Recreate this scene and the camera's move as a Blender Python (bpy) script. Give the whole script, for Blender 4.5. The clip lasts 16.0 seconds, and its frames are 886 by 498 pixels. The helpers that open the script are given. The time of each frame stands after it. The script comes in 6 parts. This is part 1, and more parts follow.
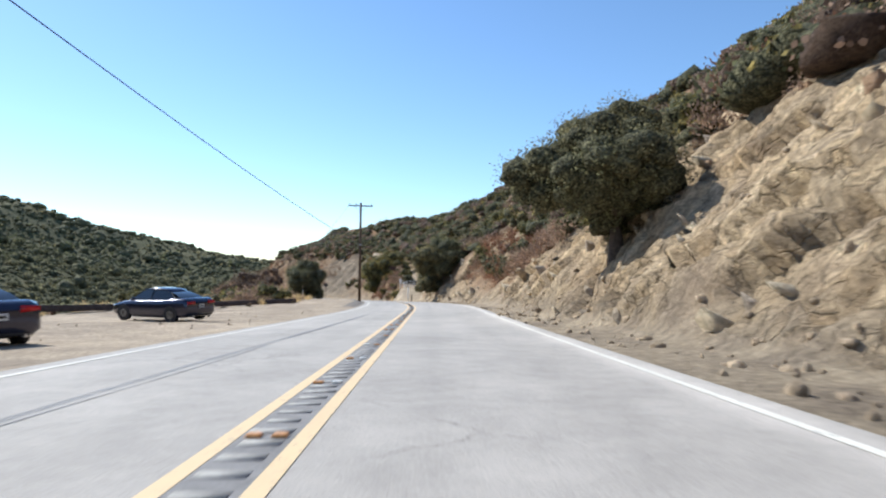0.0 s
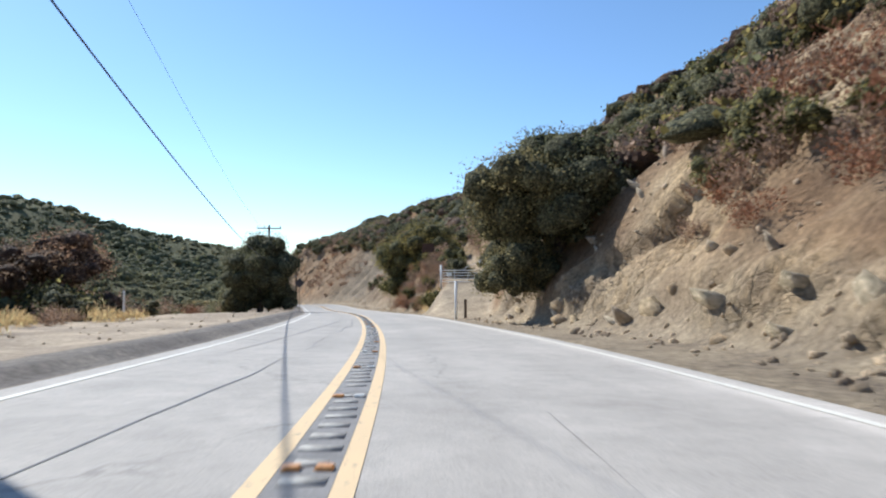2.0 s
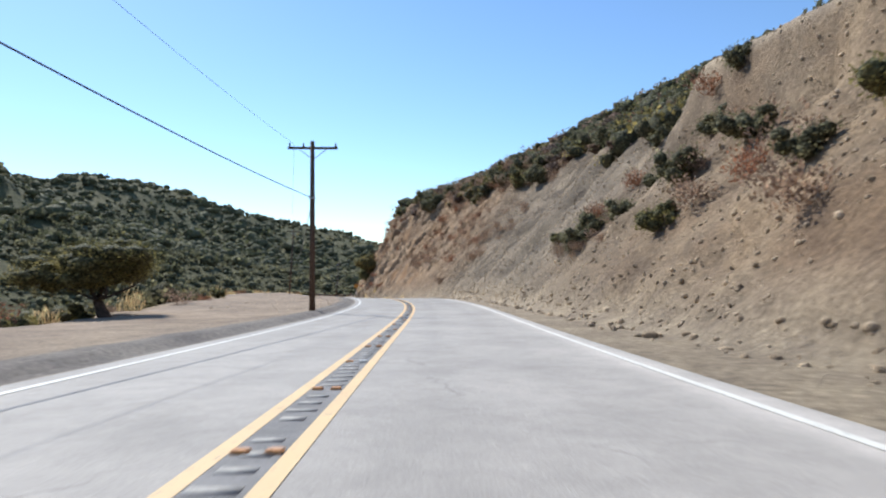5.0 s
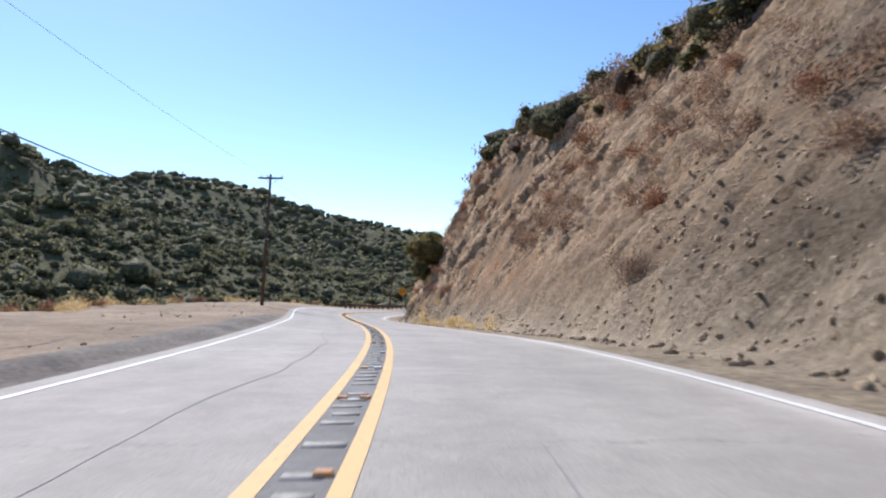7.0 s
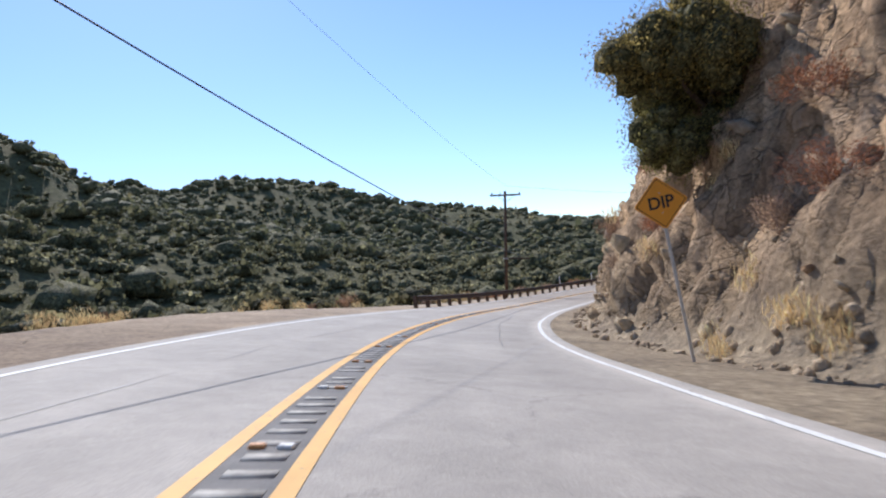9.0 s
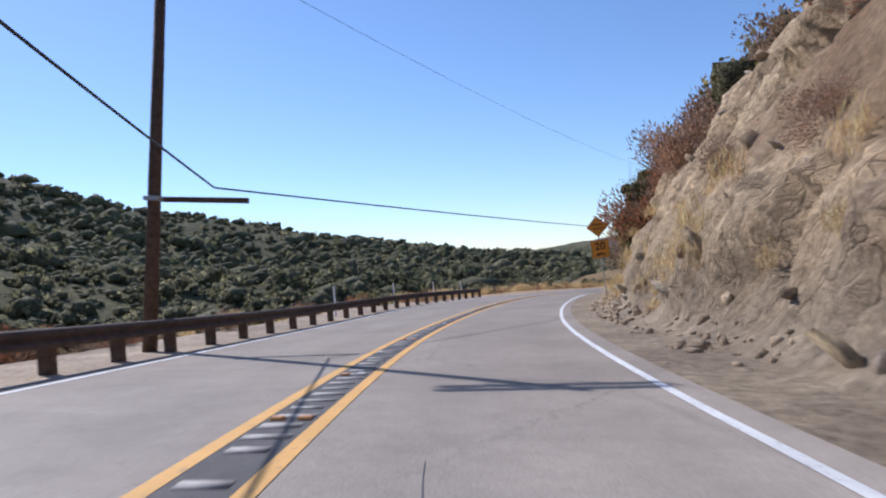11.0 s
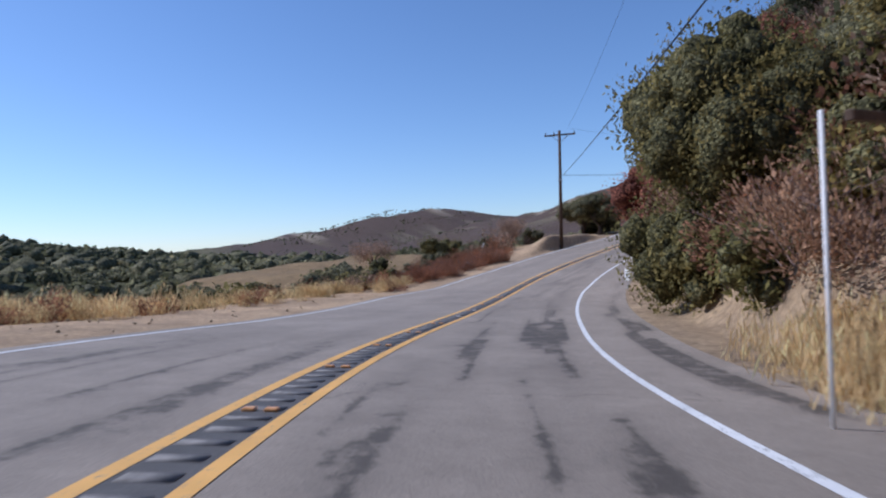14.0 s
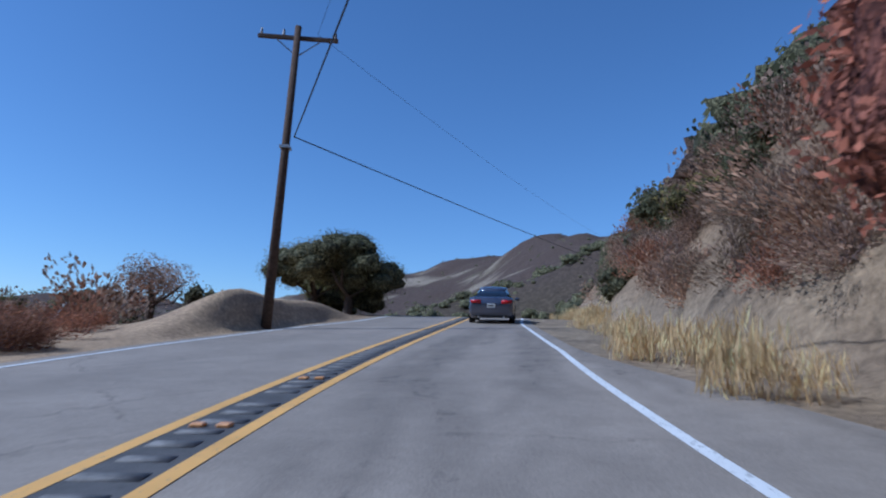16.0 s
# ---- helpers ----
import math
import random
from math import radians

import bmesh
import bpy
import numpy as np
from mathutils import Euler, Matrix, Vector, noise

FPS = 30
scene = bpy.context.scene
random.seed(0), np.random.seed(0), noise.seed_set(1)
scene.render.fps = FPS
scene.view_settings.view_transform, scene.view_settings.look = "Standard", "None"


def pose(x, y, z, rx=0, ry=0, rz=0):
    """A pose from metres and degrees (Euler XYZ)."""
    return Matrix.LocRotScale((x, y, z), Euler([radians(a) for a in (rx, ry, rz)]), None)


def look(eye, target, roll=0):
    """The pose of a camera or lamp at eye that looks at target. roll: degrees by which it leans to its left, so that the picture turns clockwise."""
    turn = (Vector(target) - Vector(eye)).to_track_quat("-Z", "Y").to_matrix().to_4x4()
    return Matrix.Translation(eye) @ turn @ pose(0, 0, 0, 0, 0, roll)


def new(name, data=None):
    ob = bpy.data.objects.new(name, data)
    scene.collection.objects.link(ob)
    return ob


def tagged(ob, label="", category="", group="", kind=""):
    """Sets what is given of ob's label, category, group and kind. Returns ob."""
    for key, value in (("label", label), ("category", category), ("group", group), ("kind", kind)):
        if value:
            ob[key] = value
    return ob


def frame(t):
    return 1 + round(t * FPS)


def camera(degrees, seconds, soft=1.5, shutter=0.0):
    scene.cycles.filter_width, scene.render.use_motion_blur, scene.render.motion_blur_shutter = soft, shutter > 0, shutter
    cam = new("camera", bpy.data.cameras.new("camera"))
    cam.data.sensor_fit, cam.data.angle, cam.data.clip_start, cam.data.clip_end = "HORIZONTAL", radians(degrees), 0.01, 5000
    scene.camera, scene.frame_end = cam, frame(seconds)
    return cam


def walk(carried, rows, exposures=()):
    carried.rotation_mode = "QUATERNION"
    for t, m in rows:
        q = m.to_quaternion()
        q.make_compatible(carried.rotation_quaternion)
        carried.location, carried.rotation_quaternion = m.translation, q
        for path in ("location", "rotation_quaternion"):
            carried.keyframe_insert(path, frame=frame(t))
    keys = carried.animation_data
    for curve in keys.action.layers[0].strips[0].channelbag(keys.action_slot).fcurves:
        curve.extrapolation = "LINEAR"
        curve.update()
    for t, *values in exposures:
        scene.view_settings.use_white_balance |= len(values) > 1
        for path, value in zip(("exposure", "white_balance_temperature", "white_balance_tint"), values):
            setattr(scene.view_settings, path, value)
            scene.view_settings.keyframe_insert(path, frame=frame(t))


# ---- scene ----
PATH = [
    (0, 0.00, 0.00, 1.10, -1.44, 1.61, -0.66),
    (0.5, -0.02, 17.36, 0.35, -0.93, 1.78, -0.85),
    (1, -0.20, 34.36, -0.36, -0.29, 1.81, -1.58),
    (1.5, -0.59, 50.88, -1.02, 0.75, 1.98, -1.08),
    (2, -1.49, 66.85, -1.64, 3.43, 1.85, 0.26),
    (2.5, -3.24, 82.32, -2.34, 6.77, 1.42, 0.80),
    (3, -5.79, 97.43, -3.06, 9.66, 1.56, 1.51),
    (3.5, -9.09, 112.34, -3.80, 12.43, 1.17, 1.46),
    (4, -12.94, 127.18, -4.63, 13.76, 1.04, 1.11),
    (4.5, -17.09, 142.11, -5.47, 14.58, 1.08, 0.62),
    (5, -21.45, 157.19, -6.30, 14.94, 1.29, 0.22),
    (5.5, -25.89, 172.44, -7.05, 14.90, 1.63, -0.16),
    (6, -30.40, 187.79, -7.70, 15.65, 2.05, -0.41),
    (6.5, -35.46, 202.96, -8.24, 19.08, 2.33, -0.38),
    (7, -41.46, 217.51, -8.77, 23.23, 2.03, -0.11),
    (7.5, -48.22, 231.00, -9.42, 27.42, 1.30, 1.12),
    (8, -55.39, 243.09, -10.19, 30.82, 0.83, 3.48),
    (8.5, -62.35, 253.76, -10.92, 32.06, 0.96, 4.67),
    (9, -68.59, 263.29, -11.51, 30.78, 1.26, 6.46),
    (9.5, -73.83, 272.17, -12.09, 26.60, 0.62, 7.82),
    (10, -78.08, 280.95, -12.65, 21.35, 1.23, 8.78),
    (10.5, -81.36, 290.20, -13.15, 14.30, 1.03, 7.04),
    (11, -83.68, 300.29, -13.71, 8.87, 1.31, 4.74),
    (11.5, -85.28, 311.23, -14.19, 4.70, 1.86, 2.74),
    (12, -85.92, 322.70, -14.68, -1.37, 1.72, 2.05),
    (12.5, -85.33, 334.04, -15.09, -7.16, 2.47, 2.22),
    (13, -83.80, 344.69, -15.47, -12.10, 1.67, 1.42),
    (13.5, -81.35, 354.70, -16.03, -18.32, 0.55, 1.52),
    (14, -77.93, 364.21, -16.73, -23.89, 0.21, 2.26),
    (14.5, -73.75, 372.99, -17.31, -29.92, 1.45, 3.21),
    (15, -69.03, 380.75, -17.73, -35.64, 1.76, 1.89),
    (15.5, -63.83, 387.49, -17.90, -42.72, 4.96, 0.31),
    (16, -58.08, 393.26, -17.48, -49.94, 9.46, -2.44),
]
cam = camera(69.4, 16.0, 2.1, 0.1)
walk(cam, [(t, pose(x, y, z, 90 + pitch, roll, yaw)) for t, x, y, z, yaw, pitch, roll in PATH],
     [(0, 0.25, 6000, 6), (4.2, 0.2, 6000, 6), (7.0, 0.2, 6050, 12), (9.5, 0.1, 6000, 13), (11.8, -0.2, 5650, 17), (14.5, -0.35, 5400, 17), (15.4, -0.45, 5050, 13), (16.0, -0.55, 4750, 10)])

# ---- light ----
SUN_DIR = Vector((-0.804, 0.595, 0.91)).normalized()
world = bpy.data.worlds.new("sky")
scene.world = world
world.use_nodes = True
wn = world.node_tree
sky = wn.nodes.new("ShaderNodeTexSky")
sky.sky_type = "NISHITA"
sky.sun_disc = False
sky.sun_elevation = radians(42.3)
sky.sun_rotation = radians(-53.5)
sky.altitude = 200
sky.air_density = 1.0
sky.dust_density = 0.15
sky.ozone_density = 4.4
wn.nodes["Background"].inputs[1].default_value = 0.15
wn.links.new(sky.outputs[0], wn.nodes["Background"].inputs[0])
sun = new("sun", bpy.data.lights.new("sun", "SUN"))
sun.data.energy = 5.0
sun.data.angle = radians(0.53)
sun.data.color = (1.0, 0.95, 0.88)
sun.matrix_world = look(SUN_DIR * 300, (0, 0, 0))

# ---- the road's line: stations are seconds of the drive ----
OFFSET = [1.25, 1.16, 0.93, 0.6, 0.67, 0.89, 1.13, 1.18, 1.18, 1.23, 1.21, 1.15, 1.04, 0.88, 0.76, 0.6, 0.62, 0.78, 1.01, 1.43, 1.67, 1.61, 1.43, 1.25, 1.13, 1.19, 1.31, 1.56, 1.7, 1.605, 1.41, 1.585, 2.02]   # centre line, metres left of the car's line
EYE_H = 1.1


def spline(k, y):
    n = len(k)
    h = np.diff(k)
    a = np.zeros((n, n))
    b = np.zeros(n)
    a[0, 0] = a[-1, -1] = 1
    for i in range(1, n - 1):
        a[i, i - 1], a[i, i], a[i, i + 1] = h[i - 1], 2 * (h[i - 1] + h[i]), h[i]
        b[i] = 3 * ((y[i + 1] - y[i]) / h[i] - (y[i] - y[i - 1]) / h[i - 1])
    c = np.linalg.solve(a, b)

    def at(q):
        i = np.clip(np.searchsorted(k, q, side="right") - 1, 0, n - 2)
        d = q - k[i]
        b1 = (y[i + 1] - y[i]) / h[i] - h[i] * (2 * c[i] + c[i + 1]) / 3
        return y[i] + b1 * d + c[i] * d * d + (c[i + 1] - c[i]) / (3 * h[i]) * d ** 3
    return at


def centre_line():
    rows = np.array(PATH)
    k = rows[:, 0]
    t = np.arange(0, 16.001, 0.05)
    px, py, pz, yaw, roll, off = [spline(k, c)(t) for c in (rows[:, 1], rows[:, 2], rows[:, 3], rows[:, 4], rows[:, 6], np.array(OFFSET))]
    head = np.radians(yaw + 1.29)
    bank = np.radians(roll)
    p = np.stack([px, py, pz], 1)
    # on past the end: the bend eases off up a rise, then a crest
    speed = np.linalg.norm(p[-1] - p[-2]) / 0.05
    rate = (head[-1] - head[-5]) / 0.2
    tt, pp, hh, bb = list(t), list(p), list(head), list(bank)
    for i in range(1, 121):
        e = i * 0.05
        h = hh[-1] + rate * max(0.0, 1 - e / 1.2) * 0.05
        g = 0.095 if e < 1.9 else max(-0.05, 0.095 - (e - 1.9) * 0.12)
        hh.append(h)
        pp.append(pp[-1] + np.array([-np.sin(h), np.cos(h), g]) * speed * 0.05)
        bb.append(bb[-1] * 0.97)
        tt.append(16 + e)
    v0 = np.linalg.norm(p[1] - p[0]) / 0.05
    pre = [p[0] - np.array([-np.sin(head[0]), np.cos(head[0]), -0.04]) * v0 * 0.05 * i for i in range(60, 0, -1)]
    tt = [-0.05 * i for i in range(60, 0, -1)] + tt
    pp = pre + pp
    hh = [head[0]] * 60 + hh
    bb = [bank[0]] * 60 + bb
    off = np.r_[[off[0]] * 60, off, [off[-1]] * 120]
    t, p, h, b = np.array(tt), np.array(pp), np.array(hh), np.array(bb)
    left = np.stack([-np.cos(h) * np.cos(b), -np.sin(h) * np.cos(b), np.sin(b)], 1)
    up = np.stack([np.cos(h) * np.sin(b), np.sin(h) * np.sin(b), np.cos(b)], 1)
    return t, p - EYE_H * up + left * off[:, None], h, b


ST, CL, HEAD, BANK = centre_line()
ARC = np.r_[0, np.cumsum(np.linalg.norm(np.diff(CL, axis=0), axis=1))]


def place(s, l, h=0.0):
    """World points at station s, l metres left of the centre line, h above the road's surface."""
    s, l, h = np.broadcast_arrays(np.asarray(s, float), np.asarray(l, float), np.asarray(h, float))
    x, y, z, hd, bk = [np.interp(s, ST, a) for a in (CL[:, 0], CL[:, 1], CL[:, 2], HEAD, BANK)]
    return np.stack([x - np.cos(hd) * l, y - np.sin(hd) * l, z + h + np.tan(bk) * np.clip(l, -8, 8)], -1)


def heading(s):
    return float(np.interp(s, ST, HEAD))


def key(table, s, col):
    return np.interp(s, table[:, 0], table[:, col])


# station, left white line, right white line
EDGES = np.array([(-3, 4.51, -4.29), (1, 4.51, -4.39), (1.7, 3.91, -4.79), (3, 3.41, -4.59), (4.5, 3.61, -4.39), (8.3, 3.81, -4.7), (9.2, 4.21, -4.4), (9.5, 4.31, -4.3), (9.9, 4.0, -3.9),
                  (10.3, 3.71, -3.5), (10.7, 3.8, -3.4), (11.2, 4.0, -3.7), (12.1, 4.31, -3.9), (13, 4.61, -3.8), (13.7, 5.61, -3.95), (14.5, 5.21, -3.95), (14.9, 5.11, -3.9), (15.3, 5.7, -3.8), (15.7, 6.31, -3.65), (16.0, 5.5, -3.85), (16.4, 4.9, -3.75), (16.8, 4.9, -3.6), (17.2, 4.5, -3.2), (17.6, 3.8, -2.8), (22, 3.6, -3.0)])

# ---- materials ----
def nodes_of(name, rough=0.9, metal=0.0, spec=0.3):
    m = bpy.data.materials.new(name)
    m.use_nodes = True
    t = m.node_tree
    b = t.nodes["Principled BSDF"]
    b.inputs["Roughness"].default_value = rough
    b.inputs["Metallic"].default_value = metal
    b.inputs["Specular IOR Level"].default_value = spec
    return m, t, b


def link(t, a, b):
    t.links.new(a, b)


def noise_node(t, scale, detail=6, rough=0.6, vec=None):
    n = t.nodes.new("ShaderNodeTexNoise")
    n.inputs["Scale"].default_value = scale
    n.inputs["Detail"].default_value = detail
    n.inputs["Roughness"].default_value = rough
    if vec is None:
        g = t.nodes.new("ShaderNodeNewGeometry")
        vec = g.outputs["Position"]
    link(t, vec, n.inputs["Vector"])
    return n


def ramp(t, src, stops):
    r = t.nodes.new("ShaderNodeValToRGB")
    e = r.color_ramp.elements
    while len(e) < len(stops):
        e.new(0.5)
    for el, (p, c) in zip(e, stops):
        el.position = p
        el.color = (*c, 1) if len(c) == 3 else c
    link(t, src, r.inputs[0])
    return r


def mix(t, kind, fac, a, b):
    n = t.nodes.new("ShaderNodeMix")
    n.data_type = "RGBA"
    n.blend_type = kind
    for i, v in ((0, fac), (6, a), (7, b)):
        if hasattr(v, "links"):
            link(t, v, n.inputs[i])
        else:
            n.inputs[i].default_value = v if i == 0 else (*v, 1)
    return n.outputs[2]


def bump(t, b, src, strength=0.5, dist=0.05):
    n = t.nodes.new("ShaderNodeBump")
    n.inputs["Strength"].default_value = strength
    n.inputs["Distance"].default_value = dist
    link(t, src, n.inputs["Height"])
    link(t, n.outputs[0], b.inputs["Normal"])
    return n


def grey(v):
    return (v, v, v)


def plain(name, col, rough=0.6, metal=0.0, var=0.12, scale=6.0, spec=0.4, bumps=0.0):
    m, t, b = nodes_of(name, rough, metal, spec)
    tc = t.nodes.new("ShaderNodeTexCoord")
    n = noise_node(t, scale, 5, 0.6, tc.outputs["Object"])
    r = ramp(t, n.outputs[0], [(0.3, tuple(c * (1 - var) for c in col)), (0.7, tuple(min(1, c * (1 + var)) for c in col))])
    link(t, r.outputs[0], b.inputs["Base Color"])
    if bumps:
        bump(t, b, n.outputs[0], 0.6, bumps)
    return m


def glow(name, col, strength):
    m, t, b = nodes_of(name, 0.3)
    b.inputs["Base Color"].default_value = (*col, 1)
    b.inputs["Emission Color"].default_value = (*col, 1)
    b.inputs["Emission Strength"].default_value = strength
    return m


def terrain_material(name, fine=9.0, bump_d=0.06, strength=0.9, joints=False):
    """Ground whose colour is laid down vertex by vertex, with grain, pebbles and stains on it."""
    m, t, b = nodes_of(name, 0.95, 0, 0.15)
    a = t.nodes.new("ShaderNodeVertexColor")
    a.layer_name = "Soil"
    n1 = noise_node(t, fine, 8, 0.7)
    n2 = noise_node(t, 0.55, 5, 0.6)
    g = t.nodes.new("ShaderNodeNewGeometry")
    v = t.nodes.new("ShaderNodeTexVoronoi")
    v.inputs["Scale"].default_value = fine * 0.8
    link(t, g.outputs["Position"], v.inputs["Vector"])
    c1 = ramp(t, n1.outputs[0], [(0.3, grey(0.55)), (0.7, grey(1.3))])
    c2 = ramp(t, n2.outputs[0], [(0.3, (0.72, 0.70, 0.70)), (0.7, (1.2, 1.18, 1.12))])
    c3 = ramp(t, v.outputs["Distance"], [(0.0, grey(1.12)), (0.6, grey(0.8))])
    col = mix(t, "MULTIPLY", 1.0, a.outputs[0], c1.outputs[0])
    col = mix(t, "MULTIPLY", 1.0, col, c2.outputs[0])
    col = mix(t, "MULTIPLY", 0.7, col, c3.outputs[0])
    height = mix(t, "MULTIPLY", 0.6, n1.outputs[0], c3.outputs[0])
    if joints:
        mp = t.nodes.new("ShaderNodeMapping")
        mp.inputs["Rotation"].default_value = (0.9, 0.5, 0.3)
        mp.inputs["Scale"].default_value = (0.8, 2.6, 1.1)
        nw = noise_node(t, 0.8, 4, 0.6)
        link(t, mix(t, "ADD", 0.8, g.outputs["Position"], nw.outputs[1]), mp.inputs[0])
        vj = t.nodes.new("ShaderNodeTexVoronoi")
        vj.feature = "DISTANCE_TO_EDGE"
        vj.inputs["Scale"].default_value = 0.9
        link(t, mp.outputs[0], vj.inputs["Vector"])
        vb = t.nodes.new("ShaderNodeTexVoronoi")
        vb.inputs["Scale"].default_value = 0.9
        link(t, mp.outputs[0], vb.inputs["Vector"])
        lines = ramp(t, vj.outputs["Distance"], [(0.0, grey(0.42)), (0.035, grey(0.9)), (0.07, grey(1.0))])
        faces = t.nodes.new("ShaderNodeSeparateColor")
        link(t, vb.outputs["Color"], faces.inputs[0])
        vf = t.nodes.new("ShaderNodeTexVoronoi")
        vf.feature = "DISTANCE_TO_EDGE"
        vf.inputs["Scale"].default_value = 2.9
        link(t, mp.outputs[0], vf.inputs["Vector"])
        hair = ramp(t, vf.outputs["Distance"], [(0.0, grey(0.55)), (0.05, grey(0.92)), (0.1, grey(1.0))])
        crag = noise_node(t, 0.9, 9, 0.62, mp.outputs[0])
        crag.noise_type = "RIDGED_MULTIFRACTAL"
        rough = ramp(t, crag.outputs[0], [(0.15, grey(0.78)), (0.55, grey(1.06)), (1.0, grey(1.2))])
        tone = ramp(t, faces.outputs[0], [(0.0, (0.80, 0.76, 0.70)), (0.5, (1.0, 1.0, 1.0)), (1.0, (1.16, 1.13, 1.06))])
        tone_out = mix(t, "MULTIPLY", 0.8, tone.outputs[0], rough.outputs[0])
        cut = mix(t, "MULTIPLY", 1.0, mix(t, "MULTIPLY", 0.7, lines.outputs[0], hair.outputs[0]), tone_out)
        col = mix(t, "MIX", a.outputs[1], col, mix(t, "MULTIPLY", 1.0, col, cut))
        height = mix(t, "MIX", a.outputs[1], height, mix(t, "MULTIPLY", 1.0, height, cut))
    link(t, col, b.inputs["Base Color"])
    bump(t, b, height, strength, bump_d)
    return m


def asphalt_material(name, base, blotch):
    m, t, b = nodes_of(name, 0.82, 0, 0.35)
    n1 = noise_node(t, 60, 4, 0.7)
    n2 = noise_node(t, 0.35, 5, 0.65)
    n3 = noise_node(t, 2.6, 6, 0.7)
    c = ramp(t, n2.outputs[0], [(0.3, tuple(v * 0.84 for v in base)), (0.72, tuple(v * 1.14 for v in base))])
    c1 = ramp(t, n1.outputs[0], [(0.3, grey(0.66)), (0.7, grey(1.3))])
    c3 = ramp(t, n3.outputs[0], [(0.35, grey(blotch)), (0.6, grey(1.04))])
    col = mix(t, "MULTIPLY", 1.0, c.outputs[0], c1.outputs[0])
    col = mix(t, "MULTIPLY", 0.8, col, c3.outputs[0])
    a = t.nodes.new("ShaderNodeVertexColor")
    a.layer_name = "Soil"
    col = mix(t, "MULTIPLY", 1.0, col, a.outputs[0])
    # ragged black patches where binder has bled through, and hairline cracks
    edge = noise_node(t, 2.6, 10, 0.78)
    patch = ramp(t, mix(t, "ADD", 1.0, a.outputs[1], edge.outputs[0]), [(0.80, grey(1.0)), (0.92, grey(0.42))])
    col = mix(t, "MULTIPLY", 1.0, col, patch.outputs[0])
    g = t.nodes.new("ShaderNodeNewGeometry")
    wob = noise_node(t, 1.1, 6, 0.7)
    v = t.nodes.new("ShaderNodeTexVoronoi")
    v.feature = "DISTANCE_TO_EDGE"
    v.inputs["Scale"].default_value = 0.13
    link(t, mix(t, "ADD", 1.0, g.outputs["Position"], wob.outputs[1]), v.inputs["Vector"])
    line = ramp(t, v.outputs["Distance"], [(0.0, grey(0.5)), (0.0016, grey(0.62)), (0.003, grey(1.0))])
    where = ramp(t, n2.outputs[0], [(0.44, grey(0.0)), (0.56, grey(0.8))])
    col = mix(t, "MIX", where.outputs[0], col, mix(t, "MULTIPLY", 1.0, col, line.outputs[0]))
    link(t, col, b.inputs["Base Color"])
    bump(t, b, n1.outputs[0], 0.35, 0.01)
    return m


def paint_material(name, col, worn):
    """Road paint, worn through in specks."""
    m, t, b = nodes_of(name, 0.7, 0, 0.3)
    n1 = noise_node(t, 14, 8, 0.75)
    n2 = noise_node(t, 1.2, 4, 0.6)
    f = ramp(t, n1.outputs[0], [(worn, grey(0.0)), (worn + 0.08, grey(1.0))])
    c = ramp(t, n2.outputs[0], [(0.3, tuple(v * 0.82 for v in col)), (0.7, col)])
    a = t.nodes.new("ShaderNodeVertexColor")
    a.layer_name = "Soil"
    washed_out = mix(t, "MIX", a.outputs[1], c.outputs[0], (0.74, 0.66, 0.50))      # overexposed look of the early stretch, put into the paint as pale tan
    link(t, mix(t, "MIX", f.outputs[0], (0.2, 0.19, 0.18), washed_out), b.inputs["Base Color"])
    return m


def leaf_material(name, dark, light, trans=0.25):
    m, t, b = nodes_of(name, 0.8, 0, 0.1)
    oi = t.nodes.new("ShaderNodeObjectInfo")
    g = t.nodes.new("ShaderNodeNewGeometry")
    r = ramp(t, g.outputs["Random Per Island"], [(0.0, dark), (0.75, light), (1.0, tuple(min(1, v * 1.5) for v in light))])
    n = noise_node(t, 0.9, 3, 0.5)
    c2 = ramp(t, n.outputs[0], [(0.3, grey(0.7)), (0.7, grey(1.25))])
    col = mix(t, "MULTIPLY", 1.0, r.outputs[0], c2.outputs[0])
    h = ramp(t, oi.outputs["Random"], [(0.0, (0.80, 0.86, 0.80)), (0.5, (1, 1, 1)), (1.0, (1.22, 1.1, 0.95))])
    col = mix(t, "MULTIPLY", 1.0, col, h.outputs[0])
    link(t, col, b.inputs["Base Color"])
    tr = t.nodes.new("ShaderNodeBsdfTranslucent")
    link(t, col, tr.inputs[0])
    ms = t.nodes.new("ShaderNodeMixShader")
    ms.inputs[0].default_value = trans
    link(t, b.outputs[0], ms.inputs[1])
    link(t, tr.outputs[0], ms.inputs[2])
    link(t, ms.outputs[0], t.nodes["Material Output"].inputs[0])
    return m


M_ASPHALT = asphalt_material("asphalt", (0.325, 0.30, 0.27), 0.88)
M_STRIP = asphalt_material("milled_asphalt", (0.13, 0.12, 0.112), 0.7)
M_BAR = plain("milled_rib", (0.36, 0.335, 0.30), 0.9, 0, 0.35, 9)
M_BAR_DARK = plain("old_milled_rib", (0.19, 0.175, 0.16), 0.9, 0, 0.4, 9)
M_TAR = plain("tar", (0.11, 0.104, 0.10), 0.55, 0, 0.3, 5)
M_YELLOW = paint_material("yellow_paint", (0.80, 0.44, 0.12), 0.34)
M_WHITE = paint_material("white_paint", (0.80, 0.79, 0.76), 0.36)
M_SOIL = terrain_material("soil")
M_FAR = terrain_material("far_soil", 0.9, 0.7, 1.0)
M_ROCK = terrain_material("rock", 5.0, 0.16, 1.0, True)
M_WOOD = plain("weathered_wood", (0.10, 0.065, 0.045), 0.85, 0, 0.35, 9, 0.2, 0.01)
